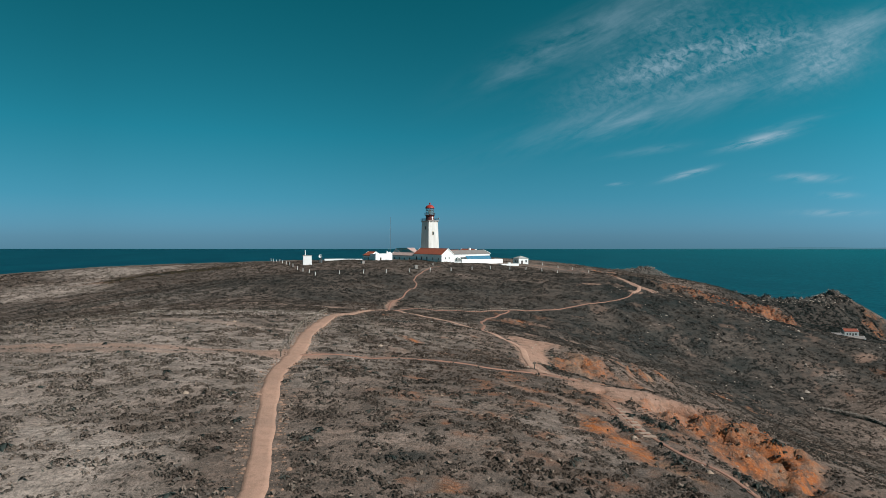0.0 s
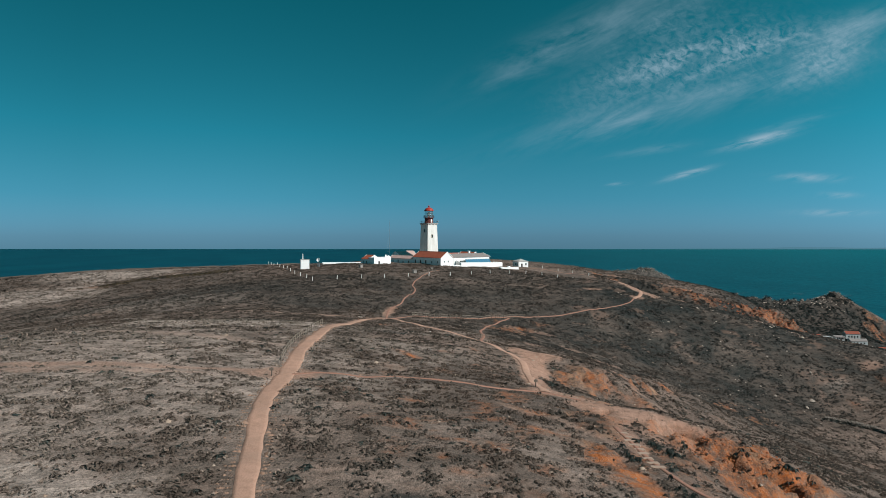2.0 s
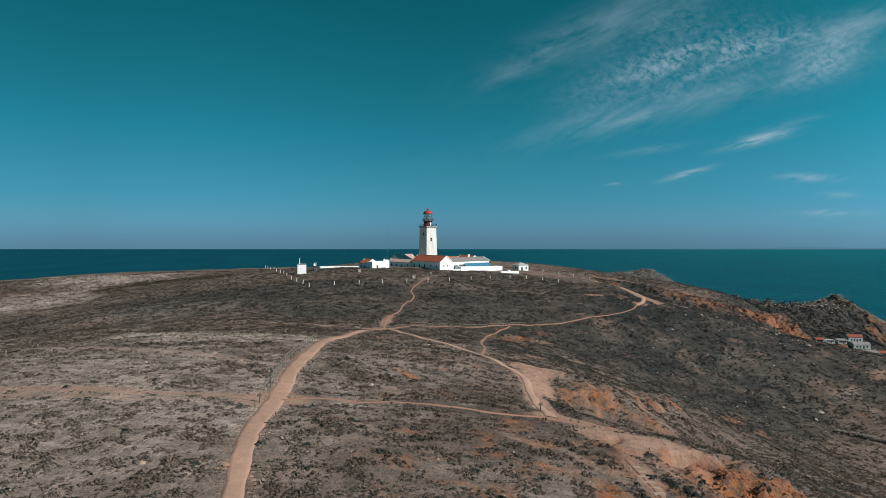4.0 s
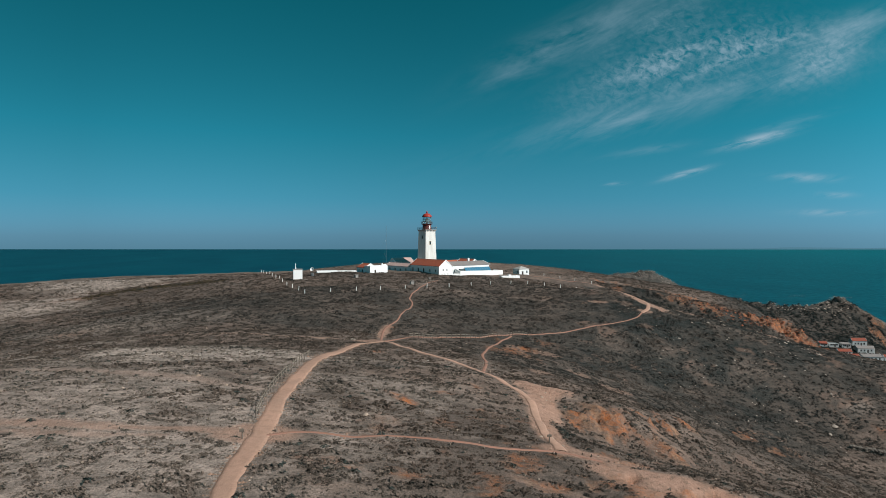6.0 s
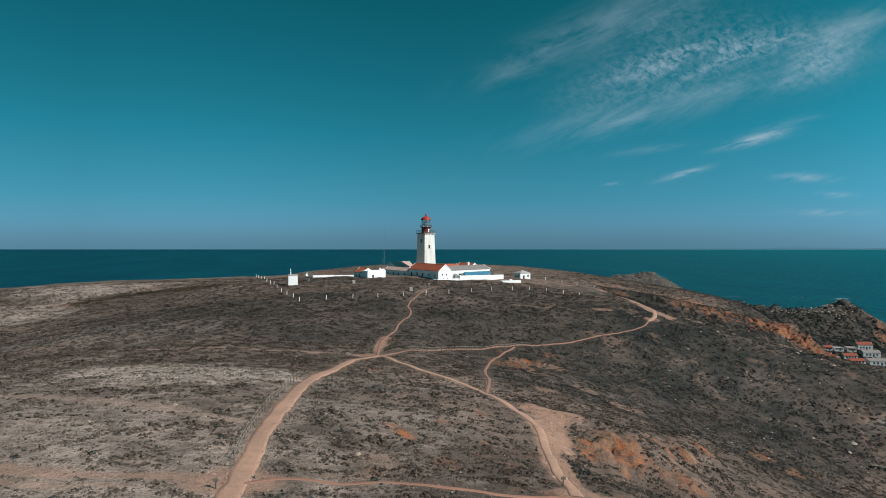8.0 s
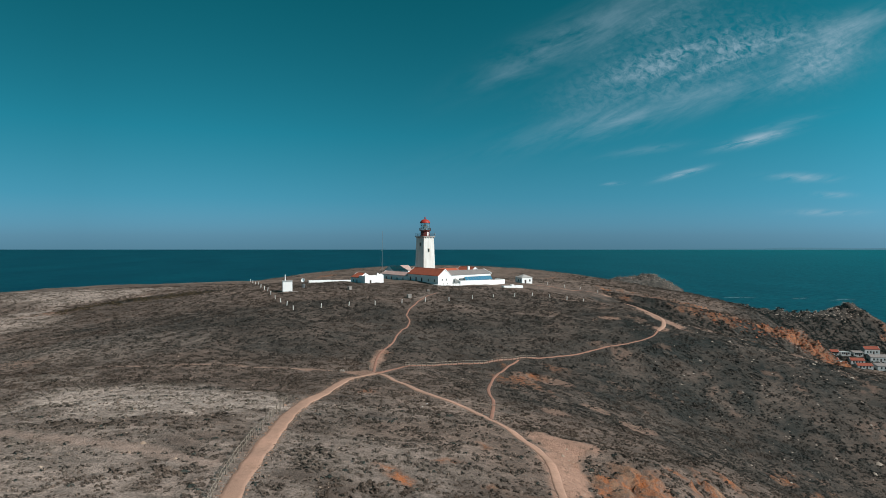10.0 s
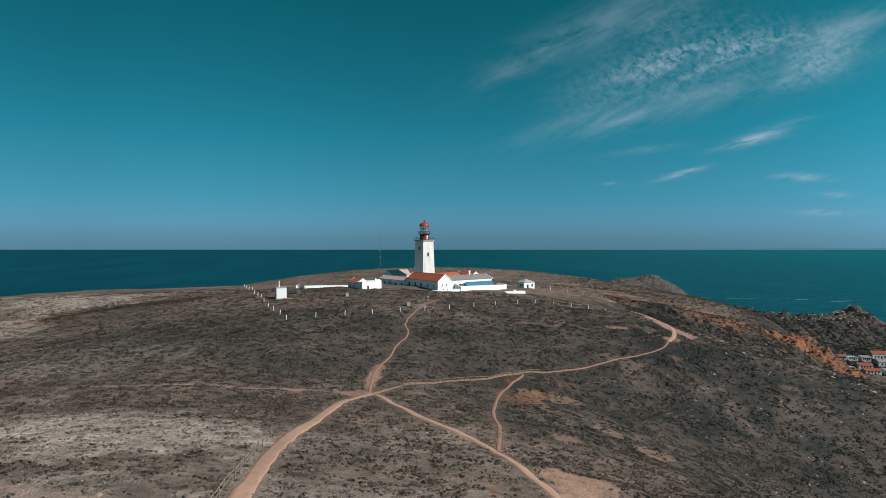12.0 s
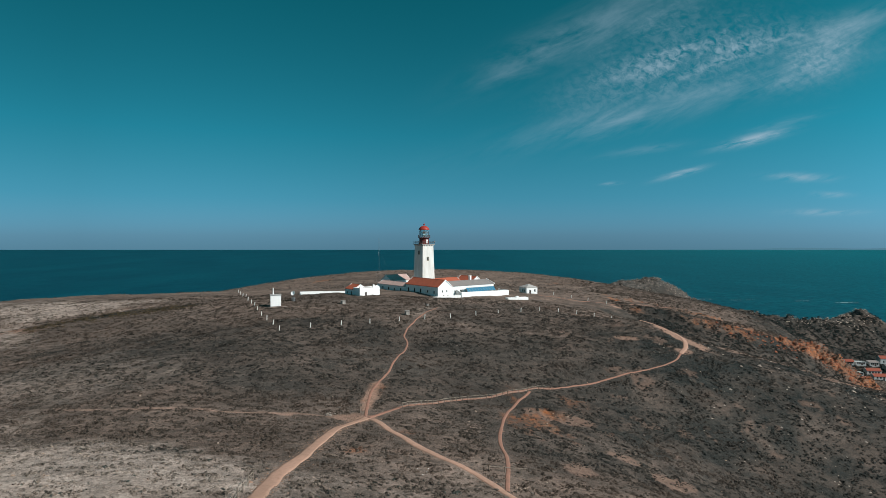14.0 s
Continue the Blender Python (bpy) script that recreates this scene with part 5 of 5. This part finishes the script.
def boundary_post(x, y, lean):
    global first_post
    m = pose(x, y, gz(x, y), lean, lean * 0.6, random.uniform(0, 90))
    if first_post is None:
        first_post = thing("fence_post", m, "white painted boundary post standing in heath", "fence post", "white posts round the lighthouse")
        part("shaft", bevelled(boxes((-0.09, -0.09, -0.4, 0.09, 0.09, 1.35)), 0.02), WHITE_WORN, first_post)
        part("foot", bevelled(boxes((-0.2, -0.2, -0.3, 0.2, 0.2, 0.1)), 0.03), CONCRETE, first_post)
    else:
        copy_thing(first_post, m)


def post_line(a, b, count, skip_first=False):
    for k in range(1 if skip_first else 0, count):
        t = k / (count - 1)
        boundary_post(a[0] + (b[0] - a[0]) * t + random.uniform(-0.3, 0.3), a[1] + (b[1] - a[1]) * t + random.uniform(-0.4, 0.4), random.uniform(-7, 7))


post_line((-34.1, -111), (10.5, -88.5), 7)
post_line((10.5, -88.5), (25.5, -80), 3, True)
post_line((25.5, -80), (40.9, -64), 3, True)
post_line((40.9, -64), (68, -53), 5, True)
post_line((-34.1, -111), (-50, -77), 5, True)
post_line((-50, -77), (-76, -17), 8, True)
post_line((58, 5), (80, 0), 4)

# ---- rope fences beside the paths ----
def rope_fence(points, spacing, label):
    line = rounded(points, 0.5)
    gap = max(2, int(spacing / 0.5))
    places = line[::gap]
    fence = thing("rope_fence", pose(*places[0], gz(*places[0])), label, "fence", "rope fences by the footpaths")
    base = Vector((*places[0], gz(*places[0])))
    tops = []
    for x, y in places:
        p = Vector((x, y, gz(x, y))) - base
        q = p + Vector((random.uniform(-0.05, 0.05), random.uniform(-0.05, 0.05), 1.05))
        part("post", rod(bmesh.new(), p - Vector((0, 0, 0.3)), q, 0.06), OLD_WOOD, fence)
        tops.append((p, q))
    for (p, q), (r, s) in zip(tops, tops[1:]):
        for f in (0.92, 0.5):
            a, b = p.lerp(q, f), r.lerp(s, f)
            mid = (a + b) / 2 - Vector((0, 0, 0.08))
            bm = rod(bmesh.new(), a, mid, 0.025, 4)
            rod(bm, mid, b, 0.025, 4)
            part("rope", bm, ROPE, fence)


rope_fence([(-8.9, -238.5), (-9.6, -233), (-10.1, -228.5), (-10.6, -222), (-10.9, -214.6), (-10.9, -206)], 1.8, "low rope fence on wooden posts beside the wide footpath")
rope_fence([(1.6, -167.4), (8.9, -158.9), (16.6, -151.8), (26.5, -142.4), (31, -140.2)], 1.7, "low rope fence on wooden posts along the ledge path")
post = thing("marker_post", pose(-4.9, -171.5, gz(-4.9, -171.5)), "dark wooden marker post at the path fork", "post")
part("shaft", rod(bmesh.new(), (0, 0, -0.3), (0.05, 0, 1.5), 0.08), OLD_WOOD, post)
part("board", bevelled(boxes((-0.25, -0.1, 1.1, 0.35, -0.04, 1.45)), 0.01), OLD_WOOD, post)
for x, y in ((-8.2, -244.6), (20.0, -236.5)):
    post = thing("marker_post", pose(x, y, gz(x, y)), "short dark wooden marker post beside the path", "post")
    part("shaft", rod(bmesh.new(), (0, 0, -0.3), (0.03, 0, 0.9), 0.07), OLD_WOOD, post)
    part("board", bevelled(boxes((-0.22, -0.1, 0.6, 0.22, -0.05, 0.85)), 0.01), OLD_WOOD, post)

# a pole laid across the closed end of the spur, and heaped stones at the fork
barrier = thing("pole_barrier", pose(13.9, -194.2, gz(13.9, -194.2)), "weathered pole barrier across the closed footpath", "barrier")
for x, y in ((0, 0), (2.0, 0.55), (4.1, 1.2)):
    part("post", rod(bmesh.new(), (x, y, gz(13.9 + x, -194.2 + y) - gz(13.9, -194.2) - 0.3), (x, y, gz(13.9 + x, -194.2 + y) - gz(13.9, -194.2) + 0.75), 0.07), OLD_WOOD, barrier)
part("rail", rod(bmesh.new(), (-0.5, -0.1, 0.62), (4.8, 1.4, gz(18, -193) - gz(13.9, -194.2) + 0.62), 0.06), OLD_WOOD, barrier)


def lump(bm, x, y, z, size):
    """One rough boulder."""
    made = bmesh.ops.create_icosphere(bm, subdivisions=1, radius=size)["verts"]
    for v in made:
        v.co = Vector((x, y, z)) + Vector((v.co.x * random.uniform(0.8, 1.25), v.co.y * random.uniform(0.8, 1.25), v.co.z * random.uniform(0.5, 0.8)))


def heap(name, x, y, count, spread, low, high, material, label):
    pile = thing(name, pose(x, y, gz(x, y)), label, "stones")
    for k in range(count):
        px, py = random.gauss(0, spread), random.gauss(0, spread)
        bm = bmesh.new()
        size = random.uniform(low, high)
        lump(bm, px, py, gz(x + px, y + py) - gz(x, y) + size * 0.2, size)
        part("boulder", bm, material, pile)


heap("cairn", -9.6, -172.4, 7, 0.45, 0.16, 0.34, PALE_STONE, "small heap of pale stones beside the footpath")
heap("stone_heap", 6.6, -197.2, 5, 0.9, 0.06, 0.13, WHITE_WORN, "a few bleached white stones lying on heath")
heap("stone_heap", 16.9, -198.4, 9, 0.7, 0.12, 0.24, STONE, "heap of tan stones at the end of the spur path")

# ---- steps on the path down the bank ----
STEP_STONE = plain("tan_step_stone", (0.40, 0.29, 0.22), (0.28, 0.20, 0.155), 1.5)
steps = tagged(new("path_steps"), "stone and earth steps set in the footpath", "steps", kind="structure")
for k in range(9):
    y = -251.2 - 1.15 * k
    x = 25.75 + 0.02 * k
    half = random.uniform(0.42, 0.62)
    tread = part("step", bevelled(boxes((-half, -0.22, -0.35, half, 0.22, random.uniform(0.05, 0.11))), 0.05), STEP_STONE, steps)
    tread.matrix_basis = pose(x, y, gz(x, y), 0, 0, random.uniform(-8, 8))

# ---- the village above the cove ----
VILLAGE = [
    (282, 112, 9.2, 5, 3.3, 1.4, "gable_x", DULL_TILES, -6), (265.5, 110.5, 6, 4.5, 1.9, 0.5, "flat", SHADED_WASH, -8), (259.5, 111, 5, 4.5, 2.0, 1.0, "gable_x", DULL_TILES, -8),
    (273.5, 109.5, 5.5, 4.5, 2.2, 0.6, "shed", GREY_ROOF, -8), (279.2, 102.5, 10.5, 5, 2.8, 1.3, "gable_x", GREY_ROOF, -6),
    (264.9, 99.5, 8.2, 4.5, 2.4, 1.2, "gable_x", DULL_TILES, -8), (257.5, 98, 4, 4, 2.0, 0.6, "flat", SHADED_WASH, -8), (253.5, 101, 4.5, 4, 1.9, 1.0, "gable_x", DULL_TILES, -8),
    (264.7, 93.0, 9.2, 4.5, 2.1, 1.2, "gable_x", DULL_TILES, -6), (276, 91.5, 11.5, 5, 2.6, 1.0, "shed", GREY_ROOF, -6), (255.5, 92, 4, 3.6, 1.7, 0.8, "gable_x", DULL_TILES, -6),
    (289.5, 92, 7.5, 4.5, 2.5, 1.1, "gable_x", DULL_TILES, -6),
]
for x, y, long, deep, tall, rise, roof, cover, turn in VILLAGE:
    holes = [("front", long * f, 0.9, 1.0, 1.2, "window") for f in (0.2, 0.4, 0.8)] + [("front", long * 0.6, 0.0, 1.0, 2.0, "door")]
    label = {"gable_x": "small white village house with a red tile roof above the cove", "shed": "white village house with a grey lean-to roof", "flat": "small white flat-roofed village house"}[roof]
    if cover is GREY_ROOF and roof == "gable_x":
        label = "small white village house with a grey roof above the cove"
    house("village_house", label, pose(x, y, gz(x + long / 2, y) + 0.2, 0, 0, turn), long, deep, tall, roof, rise, cover, holes, SHADED_WASH, group="houses of the village")

# ---- scrub, grass and stones ----
rng = np.random.default_rng(7)


def scatter(x0, x1, y0, y1, count):
    return rng.uniform(x0, x1, count), rng.uniform(y0, y1, count)


def tufts(name, x, y, size, tall, blades, material, label, spread=1.0):
    """Low bushes, each of a few leafy blades that lean out of one root."""
    n = len(x)
    z = land(x, y)
    a = rng.uniform(0, 2 * np.pi, (n, blades))
    lean = rng.uniform(0.15, 1.0, (n, blades)) * spread
    reach = size[:, None] * lean
    top = tall[:, None] * rng.uniform(0.55, 1.1, (n, blades)) * np.sqrt(np.clip(1.15 - 0.75 * lean**2, 0.15, 1.2))
    half = size[:, None] * rng.uniform(0.16, 0.36, (n, blades))
    cx, sx = np.cos(a), np.sin(a)
    root = rng.uniform(0.0, 0.35, (n, blades)) * size[:, None]
    bx, by = x[:, None] + cx * root, y[:, None] + sx * root
    tip = np.stack([x[:, None] + cx * reach, y[:, None] + sx * reach, z[:, None] + top], -1)
    low = np.broadcast_to(z[:, None] - 0.05, bx.shape)
    p = np.stack([bx - sx * half, by + cx * half, low], -1)
    q = np.stack([bx + sx * half, by - cx * half, low], -1)
    verts = np.stack([(p + q) / 2, q * 0.45 + tip * 0.55 + np.stack([sx * half, -cx * half, half * 0.2], -1) * 0.8, tip, p * 0.45 + tip * 0.55 + np.stack([-sx * half, cx * half, half * 0.4], -1) * 0.8], 2).reshape(-1, 3)
    k = np.arange(n * blades) * 4
    faces = np.concatenate([np.stack([k, k + 1, k + 2], 1), np.stack([k, k + 2, k + 3], 1)])
    me = mesh_from(name, verts, faces, material)
    return tagged(new(name, me), label, "shrubs", kind="stuff")


def bushes(name, x, y, size, tall, blades, material, label):
    """Low cushions of heath: leafy sprays that drape outwards from one crown, uneven and with gaps."""
    n = len(x)
    z = land(x, y)
    a = (np.arange(blades)[None] + rng.uniform(-0.9, 0.9, (n, blades))) * 2 * np.pi / blades + rng.uniform(0, 6.28, (n, 1))
    reach = size[:, None] * rng.uniform(0.45, 1.35, (n, blades))
    half = reach * np.sin(np.pi / blades) * rng.uniform(0.35, 0.75, (n, blades))
    cx, sx = np.cos(a), np.sin(a)
    crown = np.stack([x + size * rng.uniform(-0.3, 0.3, n), y + size * rng.uniform(-0.3, 0.3, n), z + tall], -1)[:, None]
    tip = np.stack([x[:, None] + cx * reach, y[:, None] + sx * reach, z[:, None] + tall[:, None] * rng.uniform(-0.25, 0.25, (n, blades))], -1)
    waist = np.stack([x[:, None] + cx * reach * 0.6, y[:, None] + sx * reach * 0.6, z[:, None] + tall[:, None] * rng.uniform(0.35, 1.0, (n, blades))], -1)
    side = np.stack([-sx * half, cx * half, np.zeros_like(half)], -1)
    sprays = np.stack([waist - side, tip, waist + side], 2).reshape(n, blades * 3, 3)
    verts = np.concatenate([crown, sprays], 1).reshape(-1, 3)
    base = np.arange(n)[:, None] * (1 + 3 * blades)
    k = base + 1 + 3 * np.arange(blades)[None]
    r = np.broadcast_to(base, k.shape)
    faces = np.concatenate([np.stack([r, k, k + 1], -1).reshape(-1, 3), np.stack([r, k + 1, k + 2], -1).reshape(-1, 3)])
    me = mesh_from(name, verts, faces, material)
    _, pale, _, _, lush = land_masks(x, y)
    dome = np.concatenate([np.zeros((n, 1, 3)), (sprays - np.stack([x, y, z], -1)[:, None]) / size[:, None, None] * np.array((0.55, 0.55, 0.0))], 1) + np.array((0, 0, 1.0)) + rng.normal(0, 0.16, (n, 1 + 3 * blades, 3))
    me.attributes.new("dome", "FLOAT_VECTOR", "POINT").data.foreach_set("vector", dome.astype(np.float32).ravel())
    for key, mask in (("pale", pale), ("lush", lush)):
        me.attributes.new(key, "FLOAT", "POINT").data.foreach_set("value", np.repeat(np.clip(mask, 0, 1), 1 + 3 * blades).astype(np.float32))
    return tagged(new(name, me), label, "shrubs", kind="stuff")


def heath(x0, x1, y0, y1, count, thick, low, high, blades, label, flat=0.6):
    x, y = growing(*scatter(x0, x1, y0, y1, count), thick)
    size = rng.uniform(low, high, len(x)) * (1 + 0.35 * layered(x, y, 3.0, 2, 44))
    size = size * (0.4 + 0.6 * ease(0.1, 2.0, off_paths(x, y)))
    return bushes("heath_scrub", x, y, size, size * rng.uniform(flat * 0.6, flat * 1.2, len(x)), blades, HEATH_LEAVES, label)


def growing(x, y, thick):
    """Keeps the places where scrub grows: thinner on pale ground, none on bare earth, paths and round the houses."""
    bare, pale, rust, rock, lush = land_masks(x, y)
    clump = layered(x, y, 5.5, 4, 31, 0.6)
    thick = thick * (0.12 + 1.6 * ease(-0.15, 0.3, value_noise(x / 1.15, y / (0.95 + 0.004 * np.maximum(0, y + 250)), 33)))
    keep = (rng.uniform(0, 1, len(x)) < thick * (0.78 + 0.18 * clump) * (1 - 0.6 * pale) * (1 + 0.5 * lush) * (1 - bare) ** 2 * (1 - 0.95 * rust) ** 2 * (1 - 0.6 * rock)) & (off_paths(x, y) > 0.15)
    for half, _, _, line in TRACKS:
        keep &= (along(x, y, line)[0] > half * 1.1) | (rng.uniform(0, 1, len(x)) < 0.2)
    keep &= ~((np.abs(x - 6) < 36) & (np.abs(y + 12) < 26)) & (np.hypot(x - 48, y - 5) > 6) & (smooth_land(x, y) > 3)
    return x[keep], y[keep]


def sow(x0, x1, y0, y1, count, thick, low, high, blades, name, material, label, flat=0.75):
    x, y = growing(*scatter(x0, x1, y0, y1, count), thick)
    size = rng.uniform(low, high, len(x)) * rng.uniform(0.7, 1.25, len(x))
    grow = tufts if "grass" in name else bushes
    return grow(name, x, y, size, size * rng.uniform(flat * 0.6, flat * 1.2, len(x)), blades, material, label)


HEATH = "low dark dry heath scrub covering the slope"
heath(-62, 80, -296, -232, 130000, 0.98, 0.09, 0.23, 5, HEATH, 0.75)
heath(-110, 125, -232, -160, 115000, 0.95, 0.14, 0.34, 4, HEATH, 0.65)
heath(-190, 150, -160, -30, 110000, 0.95, 0.22, 0.50, 4, HEATH, 0.55)
heath(-60, 70, -335, -296, 14000, 0.9, 0.2, 0.45, 6, HEATH, 0.4)
heath(-240, 130, 10, 330, 26000, 0.8, 0.4, 0.85, 4, "low dark dry heath scrub on the far plateau", 0.4)
sow(-62, 80, -296, -200, 1500, 0.9, 0.22, 0.45, 10, "green_scrub", GREEN_SCRUB, "dusty green cushion shrubs among dry heath", 0.5)
sow(25, 150, -235, -90, 14000, 0.9, 0.2, 0.5, 5, "green_scrub", HEATH_LEAVES, "dusty green cushion shrubs among dry heath", 0.4)
sow(85, 200, -60, 20, 22000, 1.0, 0.35, 0.8, 4, "green_scrub", HEATH_LEAVES, "dense dark green scrub on the ravine wall", 0.5)
sow(110, 345, -90, 240, 42000, 1.0, 0.4, 0.95, 3, "green_scrub", HEATH_LEAVES, "dusty green cushion shrubs on the far headland", 0.5)
MAQUIS = cushion("dark_maquis_leaves", (0.015, 0.021, 0.020), (0.027, 0.034, 0.031), (0.060, 0.060, 0.053))
sow(195, 332, 62, 186, 15000, 0.9, 0.6, 1.35, 5, "dark_maquis", MAQUIS, "dense dark evergreen scrub clothing the headland", 0.55)
sow(92, 190, -84, -16, 9000, 0.8, 0.4, 0.95, 5, "dark_maquis", MAQUIS, "dense dark evergreen scrub in the ravine", 0.5)
sow(-62, 70, -296, -205, 14000, 0.8, 0.12, 0.28, 5, "dry_grass", DRY_GRASS, "bleached dry grass tufts between the heath", 1.0)



def thickets():
    """Dark bushes along the stairs, on the bank and in the cave of the crag: centre, reach, count."""
    xs, ys = [], []
    for cx, cy, rx, ry, count in ((28.7, -255.2, 0.5, 1.2, 26), (31.6, -251.2, 0.4, 0.6, 10), (24.3, -258.4, 0.3, 1.2, 16), (27.3, -253.6, 0.6, 0.3, 12), (25.9, -266.5, 0.3, 1.8, 10), (29.8, -270, 0.7, 1.6, 14), (40.8, -251.2, 0.9, 0.35, 24), (37.2, -249.9, 0.5, 0.3, 8), (23.4, -228, 0.4, 2.0, 14)):
        xs.append(rng.normal(cx, rx, count))
        ys.append(rng.normal(cy, ry, count))
    x, y = np.concatenate(xs), np.concatenate(ys)
    keep = off_paths(x, y) > 0.05
    x, y = x[keep], y[keep]
    size = rng.uniform(0.16, 0.36, len(x))
    bushes("dark_bushes", x, y, size, size * rng.uniform(0.8, 1.2, len(x)), 9, GREEN_SCRUB, "dark green bushes beside the steps and on the bank")


thickets()


def olive_strip():
    """A long low strip of olive brown scrub, thinning out in places."""
    k = rng.uniform(0, 1, 1300)
    x = -124 + 44 * k + rng.normal(0, 2.4, 1300)
    y = -85 + 30 * k + rng.normal(0, 3.4, 1300)
    keep = layered(x, y, 6, 2, 29) > -0.25
    x, y = x[keep], y[keep]
    size = rng.uniform(0.25, 0.65, len(x))
    bushes("olive_scrub", x, y, size, size * rng.uniform(0.25, 0.5, len(x)), 6, OLIVE_SCRUB, "olive brown scrub in a long strip on the hill")


olive_strip()


TWIGS = "grey dead twigs and lichen tufts among the heath"
sow(-62, 80, -296, -232, 8000, 1.0, 0.10, 0.26, 4, "grey_tufts", GREY_TWIGS, TWIGS, 0.4)
sow(-110, 55, -232, -60, 12000, 1.0, 0.14, 0.36, 3, "grey_tufts", GREY_TWIGS, TWIGS, 0.4)
sow(-190, -60, -200, -30, 12000, 1.0, 0.2, 0.5, 3, "grey_tufts", GREY_TWIGS, TWIGS, 0.4)
sow(110, 345, -90, 240, 4000, 1.0, 0.35, 0.9, 3, "grey_tufts", GREY_TWIGS, TWIGS, 0.4)


def stones(name, x, y, size, material, label, lift=0.0):
    """Angular lumps half sunk in the earth."""
    n = len(x)
    z = land(x, y) + lift
    shape = np.array([(1, 0, 0.1), (0.3, 0.95, 0), (-0.8, 0.6, 0.1), (-0.8, -0.6, 0), (0.3, -0.95, 0.1), (0.15, 0.1, 0.75), (-0.35, -0.15, 0.6)])
    faces = np.array([(0, 1, 5), (1, 2, 5), (2, 6, 5), (2, 3, 6), (3, 4, 6), (4, 5, 6), (4, 0, 5)])
    turn = rng.uniform(0, 2 * np.pi, n)
    v = shape[None] * rng.uniform(0.6, 1.3, (n, 7, 3)) * size[:, None, None]
    c, s = np.cos(turn)[:, None], np.sin(turn)[:, None]
    verts = np.stack([x[:, None] + v[..., 0] * c - v[..., 1] * s, y[:, None] + v[..., 0] * s + v[..., 1] * c, z[:, None] + v[..., 2] - size[:, None] * 0.12], -1).reshape(-1, 3)
    me = mesh_from(name, verts, (faces[None] + 7 * np.arange(n)[:, None, None]).reshape(-1, 3), material)
    return tagged(new(name, me), label, "stones", kind="stuff")


def edge_stones():
    xs, ys = [], []
    for (width, points), line in zip(PATHS.values(), PATH_LINES):
        count = int(len(line) * (9 if width > 1.5 else 0.7))
        k = rng.integers(1, len(line) - 1, count)
        way = line[k + 1] - line[k - 1]
        way /= np.linalg.norm(way, axis=1, keepdims=True)
        out = (width / 2 + rng.gamma(1.3, 0.22, count)) * rng.choice((-1, 1), count)
        xs.append(line[k, 0] + way[:, 1] * out)
        ys.append(line[k, 1] - way[:, 0] * out)
    x, y = np.concatenate(xs), np.concatenate(ys)
    stones("path_rubble", x, y, rng.gamma(2.0, 0.028, len(x)) + 0.03, varied("path_rubble", (0.24, 0.145, 0.10), (0.32, 0.20, 0.145), (0.14, 0.09, 0.065)), "tan rubble stones lining the footpaths")
    x, y = scatter(-60, 90, -296, -150, 9000)
    bare, pale, rust, rock, lush = land_masks(x, y)
    keep = rng.uniform(0, 1, len(x)) < 0.04 + 0.5 * bare + 0.35 * rust + 0.12 * pale
    x, y = x[keep], y[keep]
    stones("scattered_stones", x, y, rng.gamma(1.6, 0.045, len(x)) + 0.04, STONE, "tan stones scattered over bare earth")
    x, y = scatter(60, 150, -180, -95, 420)
    stones("pale_boulders", x, y, rng.gamma(1.3, 0.10, len(x)) + 0.08, PALE_STONE, "pale boulders scattered over the heath slope")


edge_stones()


def crag_rocks(name, line, reach, count, low, high, material, label):
    k = rng.uniform(0, len(line) - 1.001, count)
    i = k.astype(int)
    p = np.array([q[:2] for q in line], float)
    base = p[i] + (p[i + 1] - p[i]) * (k - i)[:, None] + rng.normal(0, reach, (count, 2))
    return stones(name, base[:, 0], base[:, 1], rng.uniform(low, high, count) ** 1.5, material, label)


crag_rocks("headland_rocks", HEADLAND[2:9], 7, 700, 0.35, 1.0, PALE_STONE, "pale weathered rocks along the headland crest")
crag_rocks("far_crag_rocks", FAR_CRAG, 12, 700, 0.4, 1.0, PALE_STONE, "grey weathered rocks on the far crag")
RUST_STONE = varied("rust_red_rock", (0.29, 0.095, 0.042), (0.36, 0.145, 0.072), (0.13, 0.055, 0.035))
CLIFF_STONE = varied("dark_red_rock", (0.20, 0.066, 0.036), (0.27, 0.102, 0.056), (0.085, 0.042, 0.030))
crag_rocks("cliff_rocks", CLIFF[2:], 4.5, 900, 0.3, 0.95, CLIFF_STONE, "rust-red broken rocks on the cliff")
crag_rocks("bank_rocks", [(33, -250), (37, -249), (40, -251), (39, -257)], 2.0, 700, 0.10, 0.36, RUST_STONE, "rust-red broken rocks on the eroded bank")


def dry_wall(line, count, tall, label):
    """Rough courses of fieldstone along a line, the top broken down unevenly."""
    k = rng.uniform(0, len(line) - 1.001, count)
    i = k.astype(int)
    p = np.array(line, float)
    base = p[i] + (p[i + 1] - p[i]) * (k - i)[:, None] + rng.normal(0, 0.16, (count, 2))
    top = tall * (0.75 + 0.35 * layered(base[:, 0], base[:, 1], 4.0, 2, 66))
    return stones("dry_stone_wall", base[:, 0], base[:, 1], rng.uniform(0.16, 0.34, count), varied("dark_wall_stones", (0.11, 0.095, 0.08), (0.20, 0.17, 0.145), (0.06, 0.052, 0.045)), label, rng.uniform(0, 1, count) * top)


dry_wall([(95, -169.2), (99.3, -170.2), (104, -171.7), (107, -174.6), (112, -181), (118, -190)], 1500, 1.1, "ruined dry-stone wall running down the heath slope")
